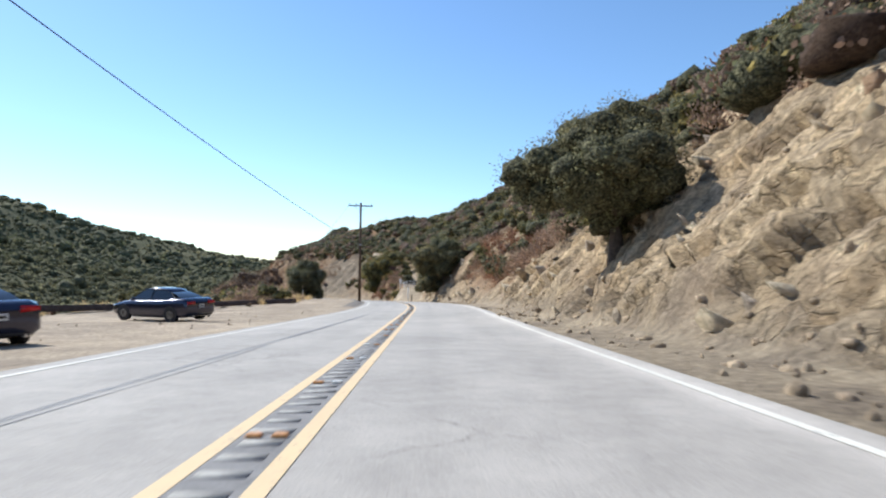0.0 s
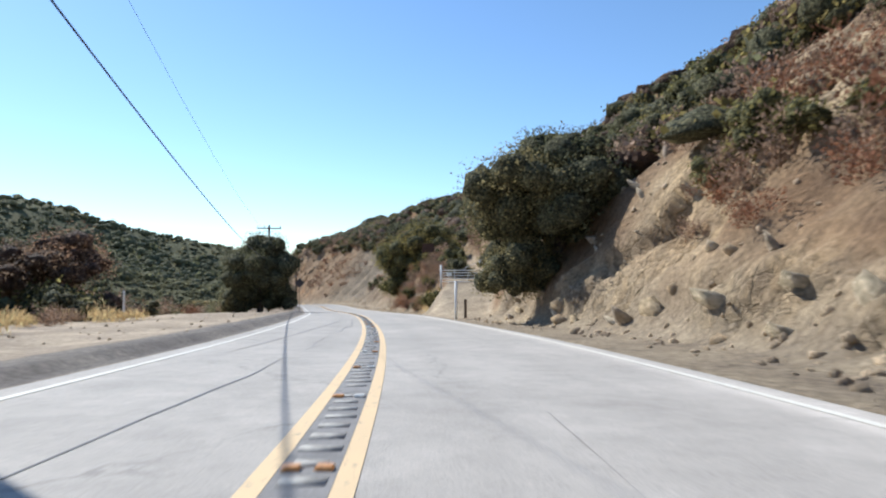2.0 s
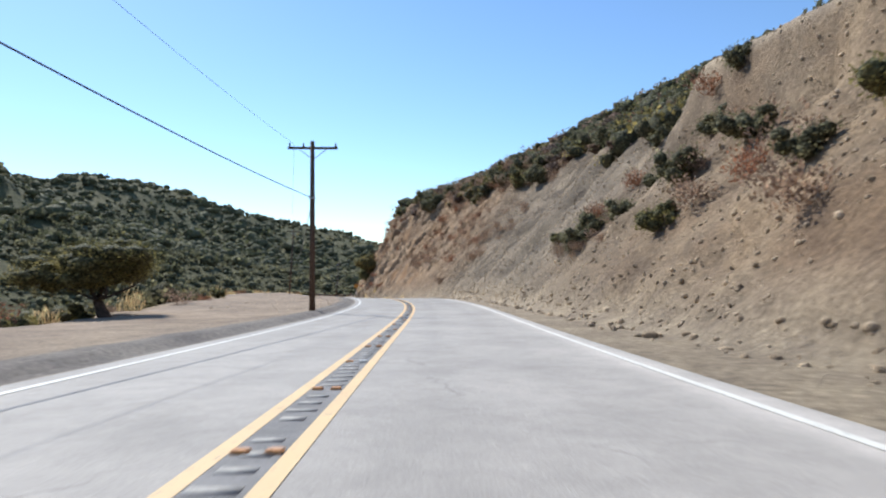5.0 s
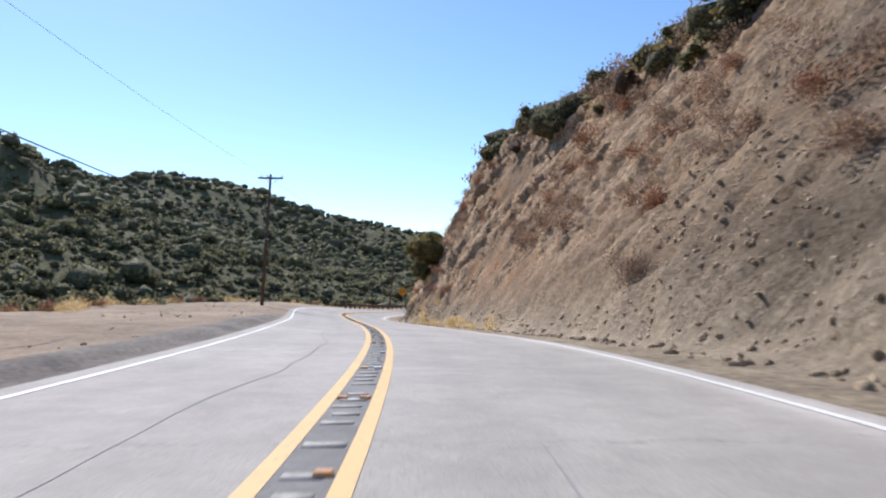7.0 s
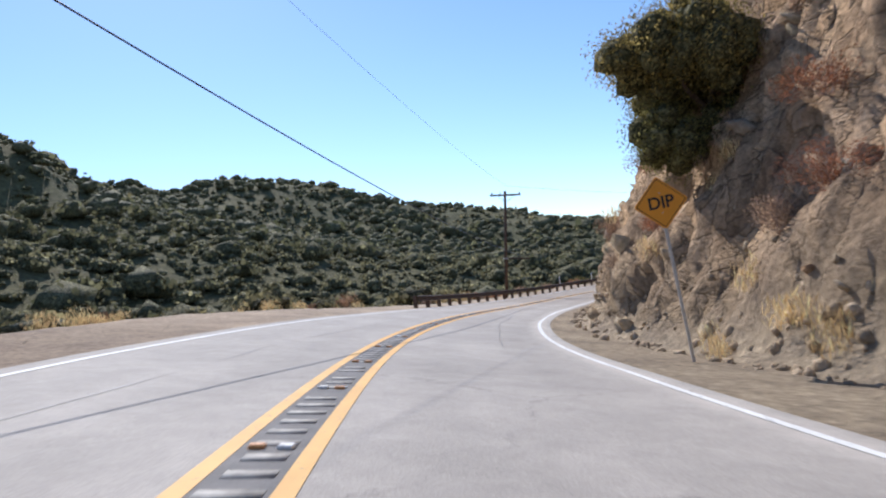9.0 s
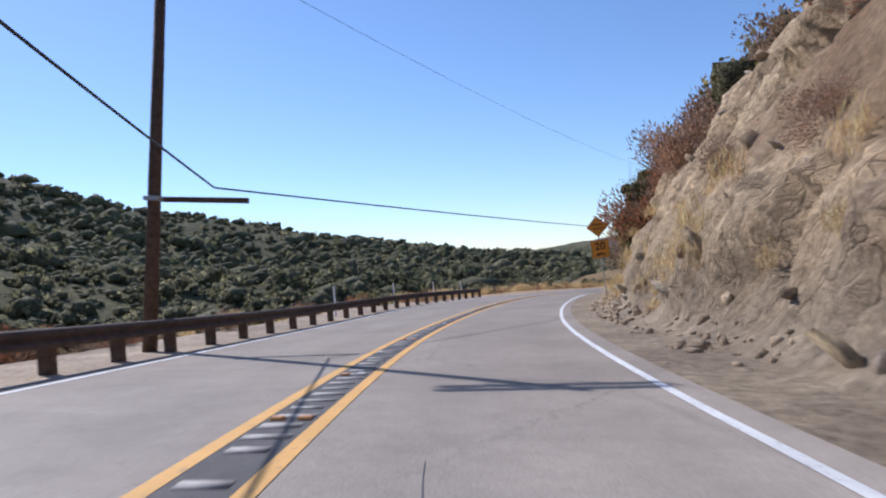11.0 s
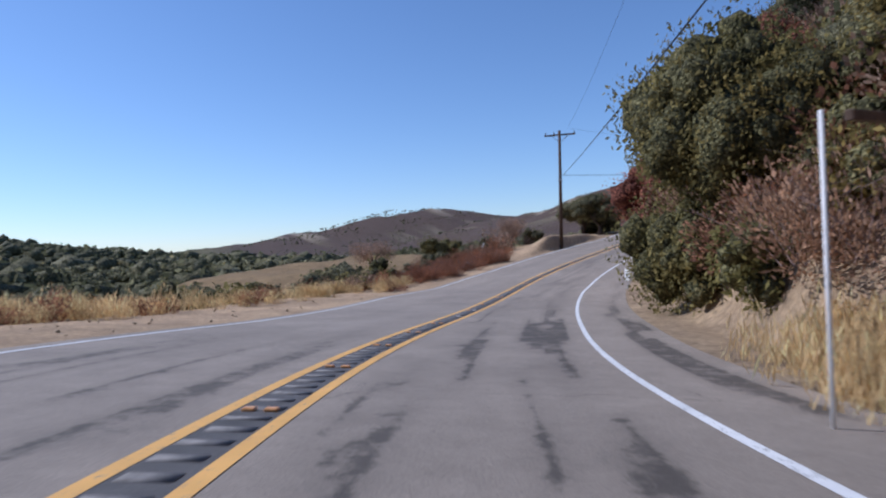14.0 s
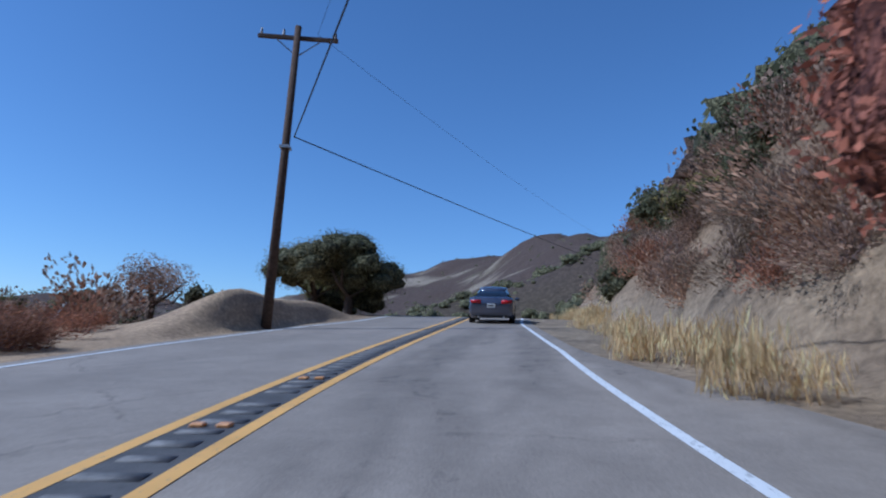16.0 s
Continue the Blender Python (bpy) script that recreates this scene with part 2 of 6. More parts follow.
M_STEEL = plain("galvanised_steel", (0.42, 0.42, 0.42), 0.45, 0.7, 0.15, 8)
M_RAIL = plain("rusted_rail", (0.085, 0.06, 0.05), 0.8, 0.1, 0.35, 4, 0.3, 0.004)
M_POSTWOOD = plain("rail_post_wood", (0.11, 0.075, 0.055), 0.9, 0, 0.35, 7, 0.2, 0.01)
M_PORCELAIN = plain("insulator", (0.10, 0.07, 0.06), 0.25, 0, 0.1, 8)
M_WIRE = plain("wire", (0.03, 0.03, 0.035), 0.5, 0.3, 0.1, 3)
M_WHITEP = plain("white_painted_metal", (0.78, 0.77, 0.74), 0.5, 0, 0.1, 5)
M_SIGNY = plain("sign_yellow", (0.62, 0.25, 0.015), 0.45, 0, 0.08, 2)
M_BLACK = plain("sign_black", (0.012, 0.012, 0.012), 0.6, 0, 0.1, 3)
M_BOARD = plain("brown_board", (0.09, 0.045, 0.028), 0.8, 0, 0.25, 4)
M_SIGNBACK = plain("sign_back", (0.10, 0.085, 0.085), 0.6, 0.2, 0.15, 4)
M_MARK_O = plain("marker_amber", (0.65, 0.30, 0.10), 0.4, 0, 0.2, 20)
M_MARK_W = plain("marker_white", (0.75, 0.72, 0.66), 0.5, 0, 0.2, 20)
M_BARK = plain("bark", (0.10, 0.075, 0.058), 0.95, 0, 0.4, 6, 0.1, 0.03)
M_TWIG = plain("dead_twig", (0.26, 0.19, 0.165), 0.95, 0, 0.3, 6, 0.1)
L_OAK = leaf_material("oak_leaf", (0.092, 0.090, 0.050), (0.235, 0.216, 0.120), 0.5)
L_OLIVE = leaf_material("olive_leaf", (0.12, 0.105, 0.042), (0.285, 0.238, 0.09), 0.5)
L_GREY = leaf_material("grey_scrub", (0.205, 0.135, 0.098), (0.41, 0.28, 0.195), 0.35)
L_RUST = leaf_material("rust_scrub", (0.175, 0.085, 0.055), (0.36, 0.175, 0.105), 0.35)
L_RED = leaf_material("dead_red_leaf", (0.18, 0.068, 0.047), (0.44, 0.165, 0.10))
L_STRAW = leaf_material("straw", (0.56, 0.37, 0.18), (0.84, 0.60, 0.32), 0.45)
# far scrub colours are lifted to stand in for the valley's haze
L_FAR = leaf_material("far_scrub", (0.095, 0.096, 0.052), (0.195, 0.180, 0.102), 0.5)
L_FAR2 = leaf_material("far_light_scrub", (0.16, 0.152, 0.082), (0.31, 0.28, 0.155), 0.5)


def clump_material(name, dark, light, scale):
    """The inner mass of a crown: packed leaves, each with its own tone and darker towards its edge."""
    m, t, b = nodes_of(name, 0.8, 0, 0.1)
    g = t.nodes.new("ShaderNodeNewGeometry")
    v = t.nodes.new("ShaderNodeTexVoronoi")
    v.inputs["Scale"].default_value = scale
    n = noise_node(t, scale * 0.6, 3, 0.6)
    link(t, mix(t, "ADD", 0.25, g.outputs["Position"], n.outputs[1]), v.inputs["Vector"])
    s = t.nodes.new("ShaderNodeSeparateColor")
    link(t, v.outputs["Color"], s.inputs[0])
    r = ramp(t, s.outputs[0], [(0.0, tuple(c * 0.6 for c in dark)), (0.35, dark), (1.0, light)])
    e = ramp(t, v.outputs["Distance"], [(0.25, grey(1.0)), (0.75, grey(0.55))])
    n2 = noise_node(t, 1.3, 3, 0.5)
    f = ramp(t, n2.outputs[0], [(0.3, grey(0.65)), (0.7, grey(1.25))])
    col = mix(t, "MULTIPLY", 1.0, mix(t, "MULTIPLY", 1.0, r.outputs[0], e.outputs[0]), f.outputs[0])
    link(t, col, b.inputs["Base Color"])
    bump(t, b, mix(t, "ADD", 0.5, e.outputs[0], s.outputs[0]), 1.0, 0.12)
    return m


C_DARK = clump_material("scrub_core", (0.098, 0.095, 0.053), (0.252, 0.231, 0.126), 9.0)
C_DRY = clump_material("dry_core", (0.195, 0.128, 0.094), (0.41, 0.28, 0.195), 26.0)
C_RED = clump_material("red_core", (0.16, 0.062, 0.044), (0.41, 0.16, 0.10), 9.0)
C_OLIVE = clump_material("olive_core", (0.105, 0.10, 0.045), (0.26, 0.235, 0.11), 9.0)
# lifted along with the far leaves, haze put into the colour
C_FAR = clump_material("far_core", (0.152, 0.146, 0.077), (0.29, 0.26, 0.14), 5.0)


# ---- mesh helpers ----
def mesh_from(name, verts, faces, mats, soil=None, smooth=False, face_mats=None, smooth_mat=None):
    me = bpy.data.meshes.new(name)
    v = np.asarray(verts, float).reshape(-1, 3)
    if isinstance(faces, np.ndarray):
        count, flat = np.full(len(faces), faces.shape[1]), faces.ravel()
    else:
        count, flat = np.array([len(f) for f in faces]), np.array([i for f in faces for i in f])
    me.vertices.add(len(v))
    me.vertices.foreach_set("co", v.ravel())
    me.loops.add(len(flat))
    me.loops.foreach_set("vertex_index", flat.astype(np.int32))
    me.polygons.add(len(count))
    me.polygons.foreach_set("loop_start", (np.cumsum(count) - count).astype(np.int32))
    me.update(calc_edges=True)
    for m in (mats if isinstance(mats, (list, tuple)) else [mats]):
        me.materials.append(m)
    if soil is not None:
        a = me.color_attributes.new("Soil", "FLOAT_COLOR", "POINT")
        c = np.asarray(soil, float)
        a.data.foreach_set("color", (c if c.shape[1] == 4 else np.c_[c, np.zeros(len(c))]).ravel())
    if smooth:
        me.polygons.foreach_set("use_smooth", np.ones(len(me.polygons), bool))
    if face_mats is not None:
        me.polygons.foreach_set("material_index", np.asarray(face_mats, int))
        if smooth_mat is not None:
            me.polygons.foreach_set("use_smooth", np.asarray(face_mats, int) == smooth_mat)
    me.update()
    return me


def grid_faces(n, m, flip=False):
    i = np.arange(n - 1)[:, None] * m + np.arange(m - 1)[None, :]
    f = np.stack([i, i + 1, i + m + 1, i + m], -1).reshape(-1, 4)
    return f[:, ::-1] if flip else f


def hash3(ix, iy, iz, seed):
    n = (ix * 374761393 + iy * 668265263 + iz * 2147483647 + seed * 974634777).astype(np.int64) & 0xFFFFFFFF
    n = ((n ^ (n >> 13)) * 1274126177) & 0xFFFFFFFF
    return ((n ^ (n >> 16)) & 0xFFFFFF) / float(0xFFFFFF)


def vnoise(p, seed=0):
    """Smooth value noise, -1 to 1, over an array of points."""
    p = np.asarray(p, float)
    i = np.floor(p).astype(np.int64)
    f = p - i
    f = f * f * (3 - 2 * f)
    out = 0
    for dx in (0, 1):
        for dy in (0, 1):
            for dz in (0, 1):
                w = (f[..., 0] if dx else 1 - f[..., 0]) * (f[..., 1] if dy else 1 - f[..., 1]) * (f[..., 2] if dz else 1 - f[..., 2])
                out = out + w * hash3(i[..., 0] + dx, i[..., 1] + dy, i[..., 2] + dz, seed)
    return out * 2 - 1


def fbm(p, octaves=4, seed=0, gain=0.5):
    out, amp = 0, 1.0
    for o in range(octaves):
        out = out + amp * vnoise(np.asarray(p) * 2.03 ** o, seed + o)
        amp *= gain
    return out


def cells(p, seed=0):
    """Distance to the nearest and the next seed point, the nearest one's own number and the way from it: for broken rock."""
    p = np.asarray(p, float)
    i = np.floor(p).astype(np.int64)
    d1 = np.full(p.shape[:-1], 9.0)
    d2 = d1.copy()
    own = d1 * 0
    arm = np.zeros(p.shape)
    for dx in (-1, 0, 1):
        for dy in (-1, 0, 1):
            for dz in (-1, 0, 1):
                c = i + [dx, dy, dz]
                q = np.stack([hash3(c[..., 0], c[..., 1], c[..., 2], seed + k) for k in (1, 2, 3)], -1) + c
                d = np.linalg.norm(p - q, axis=-1)
                near = d < d1
                d2 = np.where(near, d1, np.minimum(d2, d))
                own = np.where(near, hash3(c[..., 0], c[..., 1], c[..., 2], seed + 4), own)
                arm = np.where(near[..., None], p - q, arm)
                d1 = np.where(near, d, d1)
    return d1, d2, own, arm


def smoothstep(a, b, x):
    u = np.clip((x - a) / (b - a), 0, 1)
    return u * u * (3 - 2 * u)


def stations(step, s0=-2.9, s1=21.9):
    a0, a1 = np.interp([s0, s1], ST, ARC)
    return np.interp(np.arange(a0, a1, step), ARC, ST)


def ribbon(name, s, cols, mat, h=0.0, soil=None):
    """A strip along the road: cols are functions of the station giving the offsets across."""
    n, m = len(s), len(cols)
    l = np.stack([c(s) if callable(c) else np.full(n, float(c)) for c in cols], 1)
    v = place(s[:, None], l, h)
    me = mesh_from(name, v.reshape(-1, 3), grid_faces(n, m), mat, soil if soil is None else soil(s, l).reshape(n * m, -1))
    return me


def structure(name, me, label, cat):
    return tagged(new(name, me), label, cat, "", "structure")


# ---- road ----
def left_line(s):
    return key(EDGES, s, 1)


def right_line(s):
    return key(EDGES, s, 2)


def asphalt_tone(s, l):
    s2 = np.broadcast_to(s[:, None], l.shape)
    p = place(s2, l)
    old = smoothstep(10.4, 11.6, s2)[..., None]           # paler, dustier road before the bend, darker after it
    c = np.array([1.28, 1.24, 1.20]) * (1 - old) + np.array([0.95, 0.85, 0.745]) * old
    wheel = np.exp(-((np.abs(np.abs(l) - 2.1) - 0.85) / 0.35) ** 2)
    c = c * (1 - 0.07 * wheel[..., None]) * (1 + 0.06 * fbm(p * 0.08, 3, 5)[..., None])
    dust = smoothstep(0.5, 0.0, np.abs(l - right_line(s)[:, None] - 0.0))[..., None] * (1 - old)
    stain = smoothstep(0.15, 0.5, fbm(np.stack([np.interp(s2, ST, ARC) * 0.08, l * 2.4, l * 0], -1), 5, 77, 0.65))
    wide = smoothstep(12.7, 13.5, s2) * smoothstep(18.5, 17.0, s2)
    lane = np.where(l < 0, 1.0, 0.9 * smoothstep(15.0, 14.4, s2)) * smoothstep(0.4, 0.9, np.abs(l)) * wide
    c = c * (1 - 0.18 * (stain * lane)[..., None])
    c = c * np.interp(s, [4.5, 6.5, 10, 11], [1.08, 0.9, 0.88, 1.0])[:, None, None]
    return np.concatenate([c * (1 + 0.35 * dust), (0.42 - 0.14 * smoothstep(14.8, 15.6, s2))[..., None] * (stain * lane)[..., None]], -1)


s_road = stations(0.6)


def paved(s):
    """Width of the asphalt beyond the right white line: a paved shoulder round the last bend."""
    return 0.4 + 1.5 * smoothstep(13.6, 14.3, s) * smoothstep(16.9, 16.2, s)


cols = [lambda s, u=u: left_line(s) + 0.45 - u * (left_line(s) - right_line(s) + 0.45 + paved(s)) for u in np.linspace(0, 1, 49)]
road = structure("road", ribbon("road", s_road, cols, M_ASPHALT, 0.0, asphalt_tone), "grey two-lane asphalt road with tar seams and skid marks", "road")


def stripe(name, c, w, mat, label):
    f = [lambda s: c(s) + w / 2, lambda s: c(s) - w / 2]
    # alpha carries the washed-out exposure painted into the lines, strongest at the start
    structure(name, ribbon(name, s_road, f, mat, 0.006, lambda s, l: np.concatenate([np.ones((*l.shape, 3)), np.broadcast_to(np.interp(s, [4, 10], [0.5, 0.0])[:, None, None], (*l.shape, 1))], -1)), label, "road marking")


def gap(s):
    """Half the distance between the two yellow lines."""
    return np.interp(s, [0, 1.5, 8, 9, 14.5, 15.2, 17], [0.29, 0.265, 0.265, 0.305, 0.305, 0.33, 0.33])


stripe("yellow_line_left", lambda s: gap(s), 0.14, M_YELLOW, "worn yellow line of the road's double centre line")
stripe("yellow_line_right", lambda s: -gap(s), 0.14, M_YELLOW, "worn yellow line of the road's double centre line")
stripe("white_line_left", left_line, 0.12, M_WHITE, "white painted line along the road's far edge")
stripe("white_line_right", right_line, 0.12, M_WHITE, "white painted line along the road's near edge")
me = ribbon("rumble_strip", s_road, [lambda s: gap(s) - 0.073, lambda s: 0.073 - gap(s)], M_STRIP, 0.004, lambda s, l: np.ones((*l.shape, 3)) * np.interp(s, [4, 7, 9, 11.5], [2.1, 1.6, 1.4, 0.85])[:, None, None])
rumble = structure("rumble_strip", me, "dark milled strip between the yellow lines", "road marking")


def boxes_mesh(name, items, mat):
    """Many small boxes in one mesh: items are (matrix, half sizes)."""
    cube = np.array([(x, y, z) for x in (-1, 1) for y in (-1, 1) for z in (-1, 1)], float)
    quads = np.array([(0, 1, 3, 2), (4, 6, 7, 5), (0, 4, 5, 1), (2, 3, 7, 6), (0, 2, 6, 4), (1, 5, 7, 3)])
    v, f = [], []
    for i, (m, hs) in enumerate(items):
        a = np.array(m)
        v.append((cube * hs) @ a[:3, :3].T + a[:3, 3])
        f.append(quads + 8 * i)
    return mesh_from(name, np.concatenate(v), np.concatenate(f), mat)


def frame_at(s, l, h=0.0, turn=0.0):
    """The pose of a thing that stands at the roadside: y along the road, x to its right."""
    p = place(s, l, h)
    return pose(*p, 0, 0, math.degrees(heading(s)) + turn)


def road_frame(s, l, h=0.0):
    p = Vector(place(s, l, h))
    a, b = Vector(place(s + 0.02, l, h)), Vector(place(s, l - 0.5, h))
    y = (a - p).normalized()
    x = (b - p).normalized()
    z = x.cross(y).normalized()
    x = y.cross(z)
    m = Matrix((x, y, z)).transposed().to_4x4()
    m.translation = p
    return m


rng = np.random.default_rng(3)
ribs = []
for s in stations(0.42, -0.5, 19):
    if rng.random() < 0.93:
        w = float(gap(s)) - 0.125 + rng.uniform(-0.03, 0.02)
        ribs.append((road_frame(s, rng.uniform(-0.02, 0.02), 0.006), (w, 0.075 + rng.uniform(-0.02, 0.02), 0.005)))
for mat, items, label in ((M_BAR, ribs[:800], "pale ribs of the milled strip"), (M_BAR_DARK, ribs[800:], "dull grey ribs of the milled strip")):
    bars = new("milled_ribs", boxes_mesh("milled_ribs", items, mat))
    bars.parent = rumble
    tagged(bars, label, "", "", "stuff")

# tar seams and skid marks
def seam(s0, s1, l0, l1, w, mat, wob=0.1, seed=0, name="tar_seam", label="dark tar seam running along the road", step=0.4, rag=9):
    s = stations(step, s0, s1)
    u = (s - s0) / (s1 - s0)
    c = l0 + (l1 - l0) * u + wob * fbm(np.stack([s * 6, s * 0 + seed, s * 0], 1), 3, seed)
    ww = w * (0.6 + 0.55 * fbm(np.stack([s * rag, s * 0, s * 0 + seed], 1), 2, seed + 9)) * np.minimum(1, 6 * np.minimum(u, 1 - u) + 0.15)
    v = np.stack([place(s, c + ww, 0.005), place(s, c - ww, 0.005)], 1).reshape(-1, 3)
    structure(name, mesh_from(name, v, grid_faces(len(s), 2), mat, np.ones((len(v), 3))), label, "tar seam")


seam(-1, 1.6, 2.35, 2.25, 0.018, M_TAR, 0.03, 1)
seam(1.6, 3.2, 2.2, 0.6, 0.02, M_TAR, 0.2, 2)
seam(6.2, 8.2, 2.3, 1.1, 0.016, M_TAR, 0.35, 3)
seam(3.6, 4.2, 2.8, 0.5, 0.016, M_TAR, 0.35, 4)
seam(8.9, 10.4, 3.0, 1.2, 0.018, M_TAR, 0.08, 5)
seam(9.5, 11.2, -2.9, -1.2, 0.014, M_TAR, 0.1, 6)
for k, (a, b, c, d) in enumerate([(1.2, 2.2, -1.2, -2.0), (2.4, 3.1, 2.9, 1.2), (6.6, 7.1, 2.6, 1.7), (6.3, 7.2, -1.2, -1.6)]):
    seam(a, b, c, d, 0.035, asphalt_material("skid", (0.27, 0.25, 0.238), 0.9) if k == 0 else bpy.data.materials["skid"], 0.05, 20 + k, "skid_mark", "faint dark skid mark on the asphalt")


# ---- hillside on the near side, bank and valley on the far side ----
# station, toe of the slope, its tangent, height of the cut, tangent above it, rockiness, greyness
HILL = np.array([(-3, 6.6, 1.0, 7, 0.75, 0.8, 0), (0.35, 6.7, 1.05, 9, 0.75, 1.0, 0), (0.8, 6.2, 1.05, 8, 0.75, 0.9, 0), (1.3, 6.2, 1.05, 7, 0.85, 0.9, 0), (2.0, 7.2, 0.9, 5, 0.9, 0.6, 0),
                 (2.5, 8.0, 1.15, 7, 0.85, 1.0, 0), (2.9, 7.8, 1.5, 6, 0.85, 0.8, 0), (3.3, 7.4, 1.5, 5, 0.85, 0.6, 0), (3.6, 7.0, 0.8, 3, 0.72, 0.1, 0), (3.95, 6.4, 1.2, 4, 0.74, 0.2, 0), (4.25, 6.0, 1.7, 5, 0.74, 0.4, 0), (4.5, 6.6, 1.3, 5, 0.72, 0.3, 0),
                 (4.8, 7.2, 0.95, 6, 0.7, 0.4, 0.1), (5.6, 7.0, 1.0, 8, 0.72, 0.5, 0.3), (6.5, 6.8, 1.05, 13, 0.58, 0.5, 1.0)])
HILL2 = np.array([(7.4, 6.9, 1.15, 16, 0.6, 0.55, 0.9), (7.8, 7.6, 1.3, 19, 0.55, 0.8, 0.3), (8.6, 8.7, 1.5, 19, 0.45, 0.95, 0), (9.2, 8.4, 1.65, 19, 0.4, 1.0, 0), (9.8, 6.9, 1.9, 20, 0.35, 1.0, 0), (10.15, 5.4, 1.95, 20, 0.3, 1.0, 0), (10.8, 4.8, 1.9, 15, 0.5, 1.0, 0),
                  (11.5, 5.8, 1.5, 9, 0.8, 0.8, 0), (12.6, 5.9, 1.5, 8, 0.95, 0.7, 0), (13.3, 6.6, 1.35, 7, 0.9, 0.4, 0), (14.1, 7.4, 1.1, 6, 0.95, 0.2, 0), (15.2, 7.0, 1.15, 7, 1.0, 0.2, 0), (16, 6.7, 1.3, 8, 1.0, 0.2, 0), (16.8, 6.3, 1.25, 7, 0.95, 0.3, 0), (22, 5.2, 1.3, 8, 0.9, 0.4, 0)])
HILL = np.vstack([HILL, HILL2])
# the dirt track that climbs from the road through the gate: station, offset, height
TRACK = np.array([(3.35, -6.0, 0.0), (3.6, -8.2, 1.2), (3.83, -11.0, 2.75), (4.05, -13.0, 3.8), (4.3, -14.5, 5.0), (4.7, -16.0, 7.0), (5.4, -17.5, 10.5), (6.2, -18.5, 14.4)])


def hill_height(s, l):
    toe, k1, h1, k2 = [key(HILL, s, c) for c in (1, 2, 3, 4)]
    d = np.maximum(0, -l - toe)
    w1 = h1 / k1
    h = np.where(d < w1, k1 * d, h1 + k2 * (np.minimum(d, 34) - w1) + 0.15 * np.maximum(0, d - 34))
    ease = smoothstep(0, 1.6, d)
    h = h * (0.35 + 0.65 * ease)
    tl, th = np.interp(s, TRACK[:, 0], TRACK[:, 1]), np.interp(s, TRACK[:, 0], TRACK[:, 2])
    live = smoothstep(3.2, 3.35, s) * smoothstep(6.3, 6.1, s)
    m = live * smoothstep(np.interp(s, [3.9, 4.25], [4.6, 2.9]), np.interp(s, [3.9, 4.25], [2.0, 1.3]), np.abs(l - tl))
    th = th * smoothstep(5.0, 7.2, -l)
    return h * (1 - m) + th * m, m


